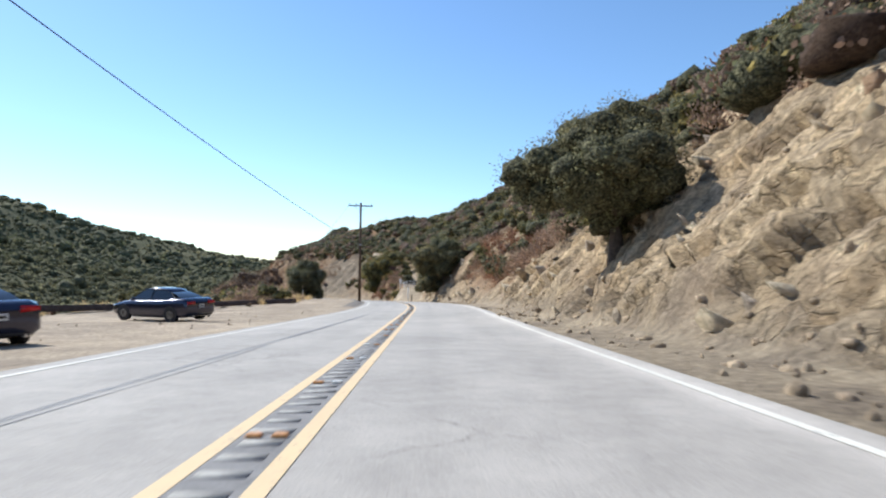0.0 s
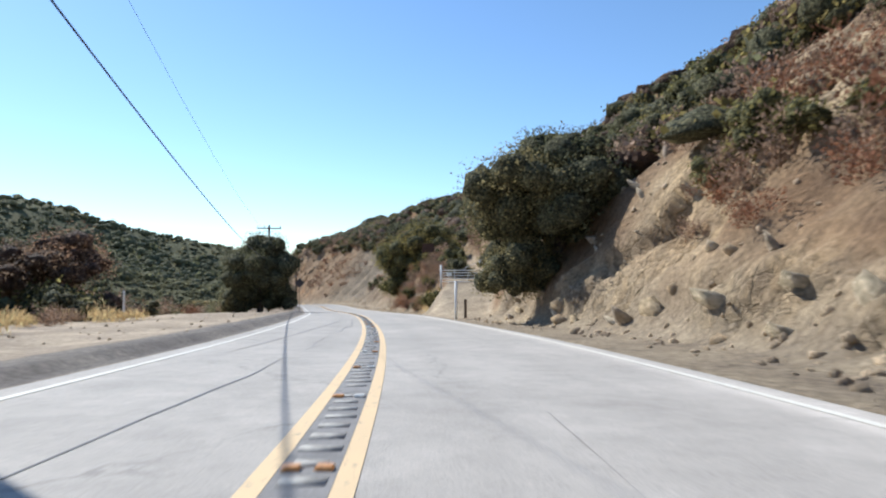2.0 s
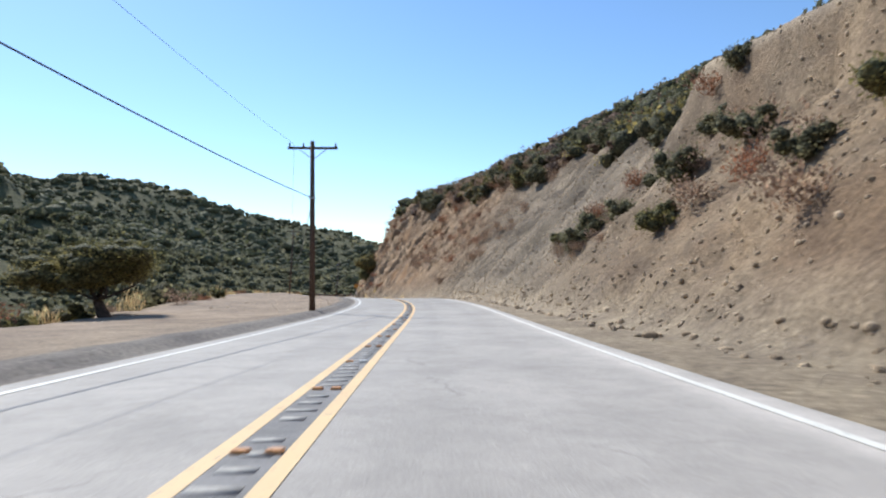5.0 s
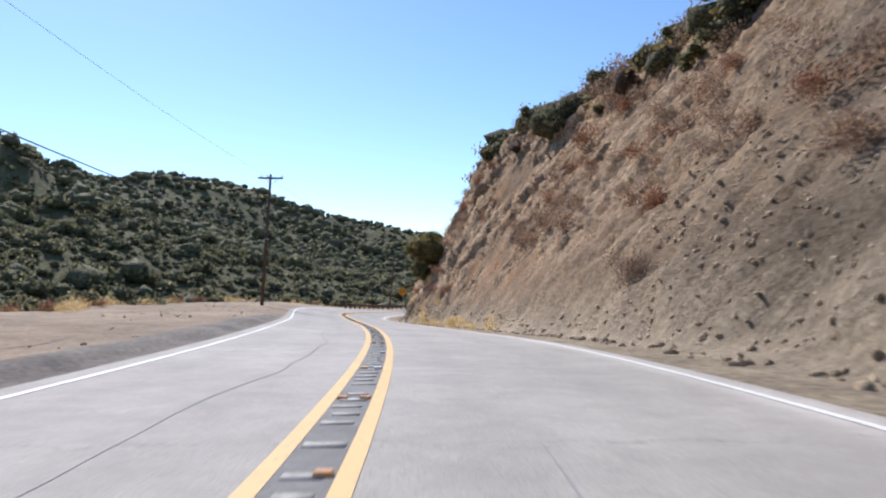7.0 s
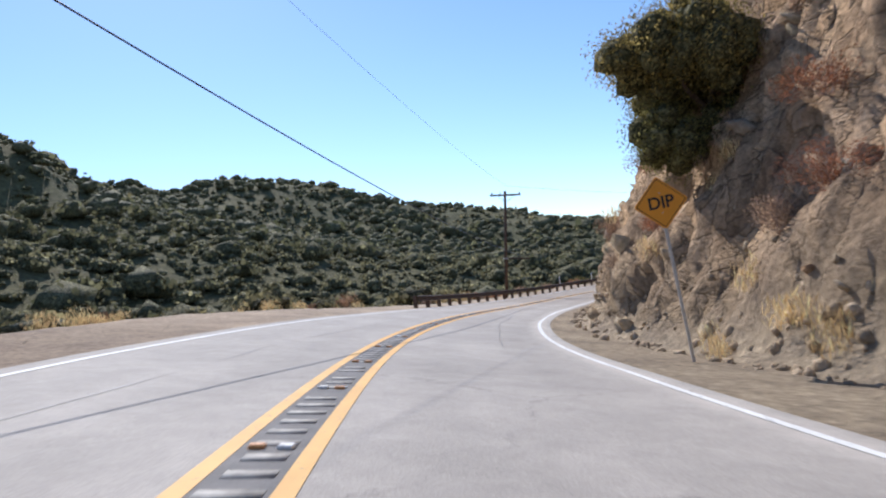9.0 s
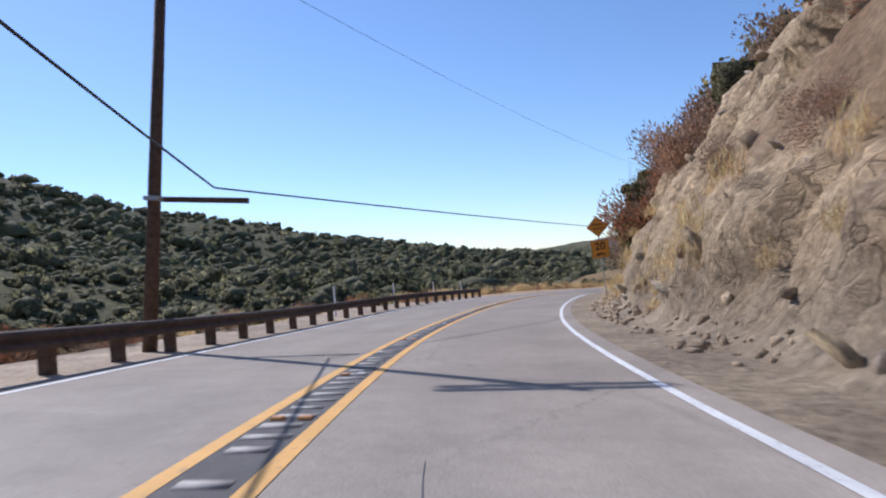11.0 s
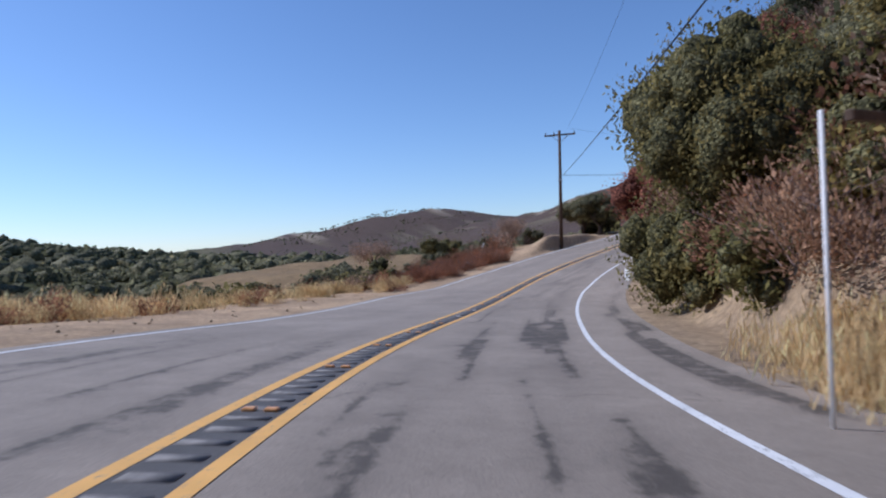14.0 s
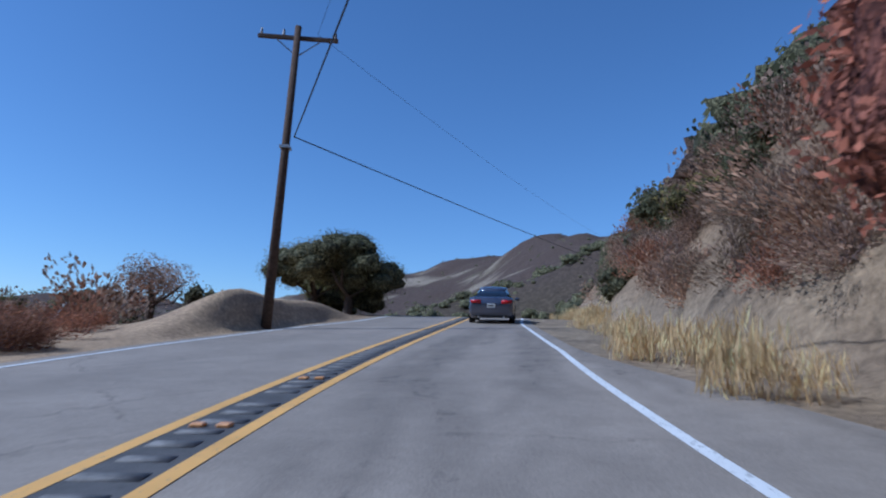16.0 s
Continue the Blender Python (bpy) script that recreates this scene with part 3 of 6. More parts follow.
def hill_surface(s, l):
    """Points of the hillside with its broken rock, and the soil's colour there."""
    h, track = hill_height(s, l)
    rock = key(HILL, s, 5)
    scree = key(HILL, s, 6)
    toe = key(HILL, s, 1)
    d = np.maximum(0, -l - toe)
    base = place(s, l, h)
    steep = smoothstep(0.1, 0.9, d) * smoothstep(26, 10, d)
    arc = np.interp(s, ST, ARC)
    up = np.hypot(h, d)                                   # distance up the slope: slabs dip along it
    bed, across = up * 0.84 - arc * 0.54, up * 0.54 + arc * 0.84       # along the beds, which dip towards the road's start, and across them
    warp = np.stack([fbm(base * 0.3, 2, 11), fbm(base * 0.3, 2, 12), arc * 0], -1)

    def slabs(along, over, seed, bend):
        """Broken slabs: each cell a plane of its own tilt and height, with open joints between."""
        e1, e2, num, arm = cells(np.stack([bed * along, across * over, arc * 0], -1) + bend * warp, seed)
        g1, g2 = (num * 7.31 % 1 - 0.5), (num * 13.7 % 1 - 0.5)
        return (num - 0.5) + 1.5 * g1 * arm[..., 0] + 1.7 * g2 * arm[..., 1], smoothstep(0.09, 0.0, e2 - e1), num

    big, joint, own = slabs(0.19, 0.42, 7, 0.3)
    mid, joint2, own2 = slabs(0.75, 1.5, 17, 0.6)
    fine_, joint3, own3 = slabs(1.9, 3.2, 27, 0.9)
    block = 0.95 * big - 0.4 * joint
    small = 0.24 * mid - 0.12 * joint2 + 0.09 * fine_
    late2 = smoothstep(7.2, 7.8, s) * smoothstep(11.6, 11.2, s)         # the brown rubbly cliff before the bend
    patchy = smoothstep(-0.35, 0.25, fbm(base * 0.13, 3, 21) + (rock - 0.55) * 1.3)
    patchy = patchy * (1 - 0.9 * smoothstep(9.7, 9.1, s) * smoothstep(7.4, 7.9, s) * smoothstep(3.6, 1.6, d + 0.9 * fbm(base * 0.3, 2, 23)))
    block = block * (1 - 0.45 * late2)
    small = small * (1 + 0.7 * late2)
    gully = fbm(np.stack([np.interp(s, ST, ARC) * 0.22, l * 0.05, l * 0], -1), 3, 31)
    out = steep * (patchy * rock * (1 - scree) * (block + small) + scree * (0.6 * gully + 0.5 * small) + 0.28 * fbm(base * 0.35, 4, 41))
    out = out * (1 - track)
    lift = 0.06 * fbm(base * 0.9, 3, 51) * smoothstep(0.2, 1.5, -l - 5)
    pts = place(s, l + out * 0.8 * smoothstep(0, 1.2, d), np.maximum(h + out * 0.45 + lift * smoothstep(0.0, 1.0, d), 0.0) - 0.012)
    sand = np.array([0.50, 0.40, 0.285])
    soil = np.array([0.29, 0.19, 0.115])
    stone = np.array([0.76, 0.585, 0.385]) * (1 - late2[..., None]) + np.array([0.72, 0.51, 0.335]) * late2[..., None]
    ochre = np.array([0.42, 0.24, 0.12])
    greyc = np.array([0.25, 0.20, 0.145])
    tone = (own * 3.7 % 1 - 0.5)[..., None] * 0.22 + (own2 - 0.5)[..., None] * 0.2 + (own3 - 0.5)[..., None] * 0.3 + 1
    crack = joint[..., None] * 0.5
    f = (patchy * rock * steep * (1 - scree))[..., None]
    c = soil * (1 - f) + stone * tone * f
    fine = (joint2 + 0.6 * joint3)[..., None] * 0.25
    c = c * (1 - crack * f * 0.5) * (1 - fine * f)
    oc = smoothstep(0.1, 0.5, fbm(base * 0.21, 3, 61))[..., None] * (1 - f * 0.35) * (0.4 + 0.6 * late2[..., None])
    c = c * (1 - 0.6 * oc) + ochre * 0.6 * oc
    g = (scree * steep)[..., None]
    c = c * (1 - g) + greyc * (1 + 0.5 * vnoise(base * 0.4, 71)[..., None]) * g
    sh = smoothstep(2.2, 0.2, d)[..., None]
    c = c * (1 - sh) + (sand * 0.86) * sh
    late = smoothstep(13.0, 14.0, s)[..., None]
    c = c * (1 - late * 0.35) + np.array([0.34, 0.25, 0.16]) * late * 0.35
    foot = (smoothstep(14.2, 14.8, s) * smoothstep(17.0, 16.4, s) * smoothstep(5.0, 1.5, d))[..., None] * 0.85
    c = c * (1 - foot) + np.array([0.52, 0.38, 0.24]) * foot
    tr = smoothstep(0.7, 1.0, track)[..., None]
    c = c * (1 - tr) + sand * 1.05 * tr
    return pts, np.concatenate([np.clip(c, 0.02, 0.9), f * (1 - tr)], -1)


s_hill = np.r_[stations(1.0, -2.9, -0.2), stations(0.22, -0.2, 3.4), stations(0.5, 3.4, 7.0), stations(0.22, 7.0, 11.4), stations(0.3, 11.4, 13.2), stations(0.6, 13.2, 18), stations(1.2, 18, 21.9)]
steps = np.r_[np.arange(0, 15, 0.2), np.arange(15, 22, 0.5), np.arange(22, 44, 1.2), np.arange(44, 70, 3.5)]
sg = np.broadcast_to(s_hill[:, None], (len(s_hill), len(steps)))
lg = right_line(s_hill)[:, None] - 0.35 - steps[None, :]
pts, soil = hill_surface(sg, lg)
me = mesh_from("hillside", pts.reshape(-1, 3), grid_faces(*sg.shape), M_ROCK, soil.reshape(-1, 4))
hillside = structure("hillside", me, "steep roadside cutting of cream rock, scree and brown soil", "hillside")

# station, width of the flat ground beyond the white line, drop behind it, kerb height
BANKL = np.array([(-3, 26, 5, 0), (0.9, 24, 5, 0), (1.4, 14, 5, 0.03), (1.9, 9, 5, 0.15), (3.2, 9, 5, 0.17), (4.4, 10, 6, 0.17), (5.2, 10, 7, 0.14), (6.6, 13, 7, 0.14), (8.2, 16, 7, 0.12), (8.8, 16, 7, 0.02),
                  (9.8, 13, 7, 0), (10.6, 3.4, 7, 0), (13.2, 3.4, 6, 0), (13.7, 5.5, 5, 0), (15, 7.5, 4, 0), (15.8, 5.5, 3, 0), (16.3, 2.4, 2.5, 0), (16.65, 1.7, 2.5, 0), (17.0, 4.5, 2, 0), (22, 5, 2, 0)])


def road_place(x, y):
    """The station and the offset to the left of a point in the world."""
    i = int(np.hypot(CL[:, 0] - x, CL[:, 1] - y).argmin())
    return float(ST[i]), float(-(x - CL[i, 0]) * np.cos(HEAD[i]) - (y - CL[i, 1]) * np.sin(HEAD[i]))


# the spoil heap round the last pole: station, offset, height, length, width
MOUND = [(*road_place(-47.2, 410.2), 1.15, 2.7, 2.1), (*road_place(-42.6, 412.2), 0.95, 4.2, 1.9)]


def bank_height(s, l):
    e = l - left_line(s)
    w, drop, kerb = [key(BANKL, s, c) for c in (1, 2, 3)]
    h = -drop * smoothstep(0, 18, e - w) - 0.0
    h = h + kerb * smoothstep(0.75, 1.15, e) * (1 - 0.75 * smoothstep(1.5, 3.2, e))
    p = np.interp(s, ST, ARC)
    for ms, ml, mh, ma, mb in MOUND:
        h = h + mh * np.exp(-((p - np.interp(ms, ST, ARC)) / ma) ** 2 - ((l - ml - 0.3) / mb) ** 2) * smoothstep(0.5, 1.6, e)
    return h


def bank_surface(s, l):
    h = bank_height(s, l)
    e = l - left_line(s)
    kerb = key(BANKL, s, 3)
    base = place(s, l, h)
    h = h + 0.05 * fbm(base * 0.8, 4, 81) * smoothstep(1.2, 2.5, e) + 0.5 * fbm(base * 0.11, 3, 82) * smoothstep(6, 20, e)
    pts = place(s, l, h - 0.012)
    sand = np.array([0.53, 0.425, 0.315])
    brown = np.array([0.31, 0.22, 0.155])
    straw = np.array([0.42, 0.29, 0.15])
    tar = np.array([0.26, 0.228, 0.20])
    dull = smoothstep(4.2, 6.0, s)[..., None] * smoothstep(11, 9.3, s)[..., None]
    n = smoothstep(-0.3, 0.4, fbm(base * 0.25, 4, 83))[..., None]
    c = sand * (1 - 0.55 * dull) + brown * 0.55 * dull
    last = smoothstep(12.5, 14.0, s)[..., None]
    c = c * (1 - last) + np.array([0.54, 0.385, 0.24]) * last
    c = c * (0.86 + 0.2 * n)
    k = (smoothstep(0.04, 0.1, kerb) * smoothstep(0.3, 0.6, e) * smoothstep(2.0, 1.6, e))[..., None]
    c = c * (1 - k) + tar * k
    far = smoothstep(0, 5, e - key(BANKL, s, 1))[..., None]
    c = c * (1 - far) + (straw * 0.7) * far
    return pts, c


s_hill = stations(0.7)
steps = np.r_[np.arange(0, 3.3, 0.22), np.arange(3.3, 16, 0.6), np.arange(16, 48, 2.0)]
sg = np.broadcast_to(s_hill[:, None], (len(s_hill), len(steps)))
lg = left_line(s_hill)[:, None] + 0.40 + steps[None, :]
pts, soil = bank_surface(sg, lg)
me = mesh_from("roadside_bank", pts.reshape(-1, 3), grid_faces(*sg.shape, True), M_SOIL, soil.reshape(-1, 3))
bank = structure("roadside_bank", me, "sandy road shoulder with an asphalt kerb, falling to the valley", "ground")

# ---- far ground: one sheet to the horizon, with its ridges ----
# x, y, height of each ridge's crest, and how wide its flank is
RIDGES = [
    ([(-330, -300, 104), (-400, 150, 112), (-440, 330, 112), (-440, 420, 68), (-440, 530, 62), (-438, 640, 80), (-352, 717, 50), (-300, 760, 31), (-244, 783, 8), (-200, 800, -12)], 170),
    ([(-600, 420, 96), (-555, 545, 88), (-545, 610, 84), (-555, 690, 80), (-527, 756, 66), (-495, 826, 57), (-450, 905, 40)], 150),
    ([(-640, 640, 88), (-590, 780, 76), (-550, 850, 68), (-526, 916, 54), (-500, 1000, 46), (-575, 1220, 58), (-560, 1300, 57), (-480, 1330, 36), (-400, 1200, 12)], 150),
    ([(-700, 1080, 82), (-600, 1170, 62), (-591, 1348, 68), (-430, 1180, 32), (-330, 1150, 4)], 140),
    ([(-345, 290, 84), (-303, 345, 72), (-292, 366, 50), (-318, 407, 36)], 48),
    ([(-190, 560, -12), (-181, 602, -8), (-161, 660, -7), (-141, 714, -12)], 45),
    ([(-420, 3800, 10), (-36, 2817, 16), (196, 2530, 36), (293, 2414, 46), (413, 2284, 75), (582, 2231, 113), (690, 2180, 120), (781, 2170, 112), (857, 2027, 80), (1100, 1900, 90)], 330),
    ([(-340, 4310, 12), (130, 4300, 50), (219, 4330, 88), (300, 4310, 60)], 260),
    ([(520, 1500, 40), (569, 1384, 50), (571, 1260, 60), (580, 1123, 78), (560, 960, 84), (534, 920, 92), (560, 872, 106), (588, 838, 104), (530, 757, 101), (545, 715, 114), (560, 640, 120), (470, 480, 90)], 190),
    ([(440, 690, 97), (300, 560, 60), (160, 440, 34), (90, 330, 25)], 110),
]


LOWER = [12, 8, 9, 9, 3, 3, 3, 3, 3, 3]


def ridge_height(x, y):
    z = np.full(x.shape, -24.0)
    for k, (pts, wide) in enumerate(RIDGES):
        pts = np.array(pts, float)
        pts[:, 2] -= LOWER[k]
        best = np.full(x.shape, -1e9)
        for a, b in zip(pts[:-1], pts[1:]):
            d = b[:2] - a[:2]
            u = np.clip(((x - a[0]) * d[0] + (y - a[1]) * d[1]) / (d @ d), 0, 1)
            r = np.hypot(x - a[0] - u * d[0], y - a[1] - u * d[1])
            top = a[2] + u * (b[2] - a[2]) + 24
            best = np.maximum(best, top * np.exp(-(r / wide) ** 1.6) - 24)
        z = np.maximum(z, best) + 0
    return z


def road_distance(x, y):
    d = np.full(x.shape, 1e9)
    zr = np.zeros(x.shape)
    for i in range(0, len(ST), 6):
        r = np.hypot(x - CL[i, 0], y - CL[i, 1])
        zr = np.where(r < d, CL[i, 2], zr)
        d = np.minimum(d, r)
    return d, zr


def far_height(x, y):
    p = np.stack([x, y, x * 0], -1)
    z = ridge_height(x, y)
    rough = smoothstep(-22, 20, z)
    z = z + rough * (5 * fbm(p * 0.012, 3, 91) + 2 * fbm(p * 0.045, 3, 92)) + 1.2 * fbm(p * 0.02, 3, 93)
    d, zr = road_distance(x, y)
    near = smoothstep(130, 36, d)
    z = z * (1 - near) + np.minimum(z, zr - 9) * near
    return z


def axis(lo, hi, fine0, fine1, step, grow):
    a = list(np.arange(fine0, fine1, step))
    v, st = fine1, step
    while v < hi:
        a.append(v)
        st *= grow
        v += st
    v, st = fine0, step
    while v > lo:
        st *= grow
        v -= st
        a.insert(0, v)
    return np.array(a)


gx = axis(-4500, 4500, -720, 720, 12, 1.2)
gy = axis(-1500, 4900, -120, 1300, 12, 1.2)
X, Y = np.meshgrid(gx, gy, indexing="ij")
Z = far_height(X, Y)
P = np.stack([X, Y, Z], -1)
g = smoothstep(-0.2, 0.5, fbm(P * 0.02, 3, 95))[..., None]
soil = np.array([0.105, 0.104, 0.050]) * (1 - g) + np.array([0.165, 0.150, 0.075]) * g
bare = (smoothstep(0.25, 0.5, fbm(P * np.array([0.02, 0.02, 0.05]), 3, 96)) * smoothstep(0, 40, Z) * smoothstep(100, 300, X))[..., None]
soil = soil * (1 - bare) + np.array([0.34, 0.28, 0.21]) * bare
dist = smoothstep(-20, 160, X)[..., None]
soil = soil * (1 - dist * (1 - bare)) + np.array([0.115, 0.082, 0.066]) * dist * (1 - bare)
me = mesh_from("ground", P.reshape(-1, 3), grid_faces(*X.shape, True), M_FAR, soil.reshape(-1, 3), True)
ground = structure("ground", me, "valley floor and scrub-covered ridges", "ground")


# ---- plants ----
def part(name, me, parent, label=""):
    ob = new(name, me)
    ob.parent = parent
    return tagged(ob, label)


def blobs(rg, n, spread, flat=0.75):
    """Centres and radii of the clumps that a crown is made of."""
    c = rg.normal(size=(n, 3))
    c /= np.linalg.norm(c, axis=1)[:, None]
    c *= (rg.uniform(0.25, 1, n) ** 0.6)[:, None] * spread
    c[:, 2] = c[:, 2] * flat
    return c, rg.uniform(0.26, 0.46, n)


def leaf_cloud(rg, centres, radii, count, size, upright=0.0, thin=0.5):
    """Small leaf sprays over the clumps, each one a bent quad."""
    pick = rg.choice(len(centres), count, p=radii ** 2 / (radii ** 2).sum())
    d = rg.normal(size=(count, 3))
    d /= np.linalg.norm(d, axis=1)[:, None]
    p = centres[pick] + d * (radii[pick] * rg.uniform(0.72, 1.17, count))[:, None]
    a = rg.normal(size=(count, 3))
    a[:, 2] += upright * 3
    a /= np.linalg.norm(a, axis=1)[:, None]
    b = np.cross(a, d + rg.normal(size=(count, 3)) * 0.5)
    b /= np.linalg.norm(b, axis=1)[:, None] + 1e-9
    s = size * rg.uniform(0.6, 1.5, count)[:, None]
    v = np.stack([p - a * s, p + b * s * thin, p + a * s, p - b * s * thin * 0.9], 1).reshape(-1, 3)
    f = np.arange(count * 4).reshape(-1, 4)
    return v, f


ICO = None


def ico(level=1):
    global ICO
    if level == 2:
        bm = bmesh.new()
        bmesh.ops.create_icosphere(bm, subdivisions=2, radius=1)
        out = (np.array([v.co[:] for v in bm.verts]), np.array([[v.index for v in f.verts] for f in bm.faces]))
        bm.free()
        return out
    if ICO is None:
        bm = bmesh.new()
        bmesh.ops.create_icosphere(bm, subdivisions=1, radius=1)
        ICO = (np.array([v.co[:] for v in bm.verts]), np.array([[v.index for v in f.verts] for f in bm.faces]))
        bm.free()
    return ICO


def core_mesh(rg, centres, radii, k=0.8):
    v0, f0 = ico(2 if len(centres) > 27 else 1)
    v, f = [], []
    for i, (c, r) in enumerate(zip(centres, radii)):
        w = v0 * (1 + 0.22 * rg.uniform(-1, 1, len(v0)))[:, None]
        v.append(w * r * k + c)
        f.append(f0 + i * len(v0))
    return np.concatenate(v), np.concatenate(f)


def crown_mesh(name, seed, n_blob, leaves, size, mat, core, flat=0.75, upright=0.0, thin=0.5, k=0.8):
    """A crown about one metre in radius, its middle at the origin."""
    rg = np.random.default_rng(seed)
    c, r = blobs(rg, n_blob, 0.72, flat)
    v1, f1 = leaf_cloud(rg, c, r, leaves, size, upright, thin)
    if core is None:
        return mesh_from(name, v1, f1, [mat])
    v2, f2 = core_mesh(rg, c, r, k)
    fs = [tuple(x) for x in f1] + [tuple(x + len(v1)) for x in f2]
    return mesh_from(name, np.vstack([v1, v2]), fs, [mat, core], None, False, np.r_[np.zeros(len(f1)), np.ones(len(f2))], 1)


def dry_mesh(name, seed, n, mat, length=0.2, width=0.016):
    """A dry bush about one metre in radius: fine stalks and seed heads that fan out from its foot."""
    rg = np.random.default_rng(seed)
    lobes = rg.normal(size=(7, 3)) * np.array([0.42, 0.42, 0.25])
    d = rg.normal(size=(n, 3))
    d /= np.linalg.norm(d, axis=1)[:, None]
    c = lobes[rg.integers(0, 7, n)]
    q = c + d * (0.52 * rg.random(n) ** 0.45)[:, None]
    way = q + np.array([0, 0, 0.75]) + rg.normal(size=(n, 3)) * 0.22
    way /= np.linalg.norm(way, axis=1)[:, None]
    side = np.cross(way, rg.normal(size=(n, 3)))
    side /= np.linalg.norm(side, axis=1)[:, None] + 1e-9
    ln = (length * rg.uniform(0.4, 1.3, n))[:, None]
    wd = (width * rg.uniform(0.6, 1.6, n))[:, None]
    v = np.stack([q - way * ln * 0.5 - side * wd * 0.4, q + side * wd, q + way * ln * 0.5, q - side * wd], 1).reshape(-1, 3)
    f = np.arange(n * 4).reshape(-1, 4)
    return mesh_from(name, v, f, [mat])


def twig_mesh(name, seed, n, mat, spread=0.9, r=0.008):
    """A spray of bare branches from the ground, one metre high."""
    rg = np.random.default_rng(seed)
    v, f = [], []

    def stick(a, b, w0, w1):
        d = (b - a) / (np.linalg.norm(b - a) + 1e-9)
        s = np.cross(d, [0.3, 0.9, 0.2])
        s /= np.linalg.norm(s)
        t = np.cross(d, s)
        i = len(v)
        for q, w in ((a, w0), (b, w1)):
            for ang in (0, 2.1, 4.2):
                v.append(q + w * (math.cos(ang) * s + math.sin(ang) * t))
        for j in range(3):
            f.append((i + j, i + (j + 1) % 3, i + 3 + (j + 1) % 3, i + 3 + j))

    for _ in range(n):
        a = np.array([rg.normal() * 0.08, rg.normal() * 0.08, 0])
        ang = rg.uniform(0, 2 * np.pi)
        lean = rg.uniform(0.1, spread)
        d = np.array([math.cos(ang) * lean, math.sin(ang) * lean, 1.0])
        d *= rg.uniform(0.5, 1.0) / np.linalg.norm(d)
        m = a + d * 0.5 + rg.normal(size=3) * 0.05
        e = a + d + rg.normal(size=3) * 0.06
        stick(a, m, r, r * 0.7)
        stick(m, e, r * 0.7, r * 0.3)
        for _ in range(3):
            q = m + (e - m) * rg.uniform(0, 0.8)
            stick(q, q + d * 0.25 + rg.normal(size=3) * 0.16, r * 0.5, r * 0.2)
    return mesh_from(name, np.array(v), f, [mat])


def limb_mesh(name, seed, height, r0, spread, n):
    """A tapered trunk with limbs that fork up into the crown."""
    rg = np.random.default_rng(seed)
    v, f = [], []

    def tube(path, radii):
        i0 = len(v)
        for j, (p, r) in enumerate(zip(path, radii)):
            for q in range(7):
                a = q / 7 * 2 * math.pi
                v.append(p + np.array([math.cos(a) * r, math.sin(a) * r, 0]))
        for j in range(len(path) - 1):
            for q in range(7):
                f.append((i0 + j * 7 + q, i0 + j * 7 + (q + 1) % 7, i0 + (j + 1) * 7 + (q + 1) % 7, i0 + (j + 1) * 7 + q))

    fork = np.array([rg.normal() * 0.15, rg.normal() * 0.15, height * 0.4])
    tube([np.array([0, 0, -0.8]), np.array([0, 0, 0.0]), fork * 0.5 + rg.normal(size=3) * 0.06, fork], [r0 * 1.5, r0 * 1.25, r0, r0 * 0.85])
    for k in range(n):
        a = k / n * 2 * math.pi + rg.uniform(-0.4, 0.4)
        tip = np.array([math.cos(a) * spread * rg.uniform(0.5, 0.9), math.sin(a) * spread * rg.uniform(0.5, 0.9), height * rg.uniform(0.75, 1.05)])
        mid = fork * 0.45 + tip * 0.55 + rg.normal(size=3) * 0.25
        tube([fork, mid, tip], [r0 * 0.6, r0 * 0.35, r0 * 0.12])
    return mesh_from(name, np.array(v), f, [M_BARK], None, True)


CROWNS = {
    "oak": [crown_mesh("oak_crown", 100 + i, 28, 6600, 0.025, L_OAK, C_DARK, 0.75, 0.0, 0.5, 0.66) for i in range(3)],
    "olive": [crown_mesh("olive_crown", 110 + i, 26, 6000, 0.0255, L_OLIVE, C_OLIVE, 0.75, 0.0, 0.5, 0.66) for i in range(3)],
    "red": [crown_mesh("red_crown", 120 + i, 28, 5200, 0.027, L_RED, C_RED, 0.75, 0.0, 0.5, 0.66) for i in range(2)],
    "brown": [crown_mesh("brown_crown", 140 + i, 26, 4300, 0.03, L_GREY, C_DRY, 0.75, 0.2, 0.4, 0.62) for i in range(2)],
    "thin": [crown_mesh("thin_crown", 130 + i, 24, 3000, 0.034, L_GREY, None, 0.85) for i in range(2)],
}
BUSHES = {
    "green": [crown_mesh("green_bush", 200 + i, 18, 1700, 0.05, L_OAK, C_DARK, 0.7, 0.0, 0.5, 0.62) for i in range(4)],
    "olive": [crown_mesh("olive_bush", 210 + i, 18, 1700, 0.05, L_OLIVE, C_OLIVE, 0.7, 0.0, 0.5, 0.62) for i in range(3)],
    "grey": [dry_mesh("grey_bush", 220 + i, 2300, L_GREY, 0.12, 0.015) for i in range(4)],
    "rust": [dry_mesh("rust_bush", 230 + i, 2300, L_RUST, 0.11, 0.0155) for i in range(3)],
    "straw": [crown_mesh("straw_tuft", 240 + i, 9, 260, 0.16, L_STRAW, None, 0.6, 1.3, 0.10) for i in range(3)],
}
TWIGS = [twig_mesh("stem", 300 + i, 18, M_TWIG) for i in range(3)]
prng = random.Random(5)
BUSH_LABEL = {
    "green": "dark green chaparral bush on the roadside slope", "olive": "olive green bush on the roadside slope", "grey": "dry grey-purple bush on the roadside slope",
    "rust": "rust-red dry bush on the roadside slope", "straw": "tuft of tall straw-yellow dry grass"}


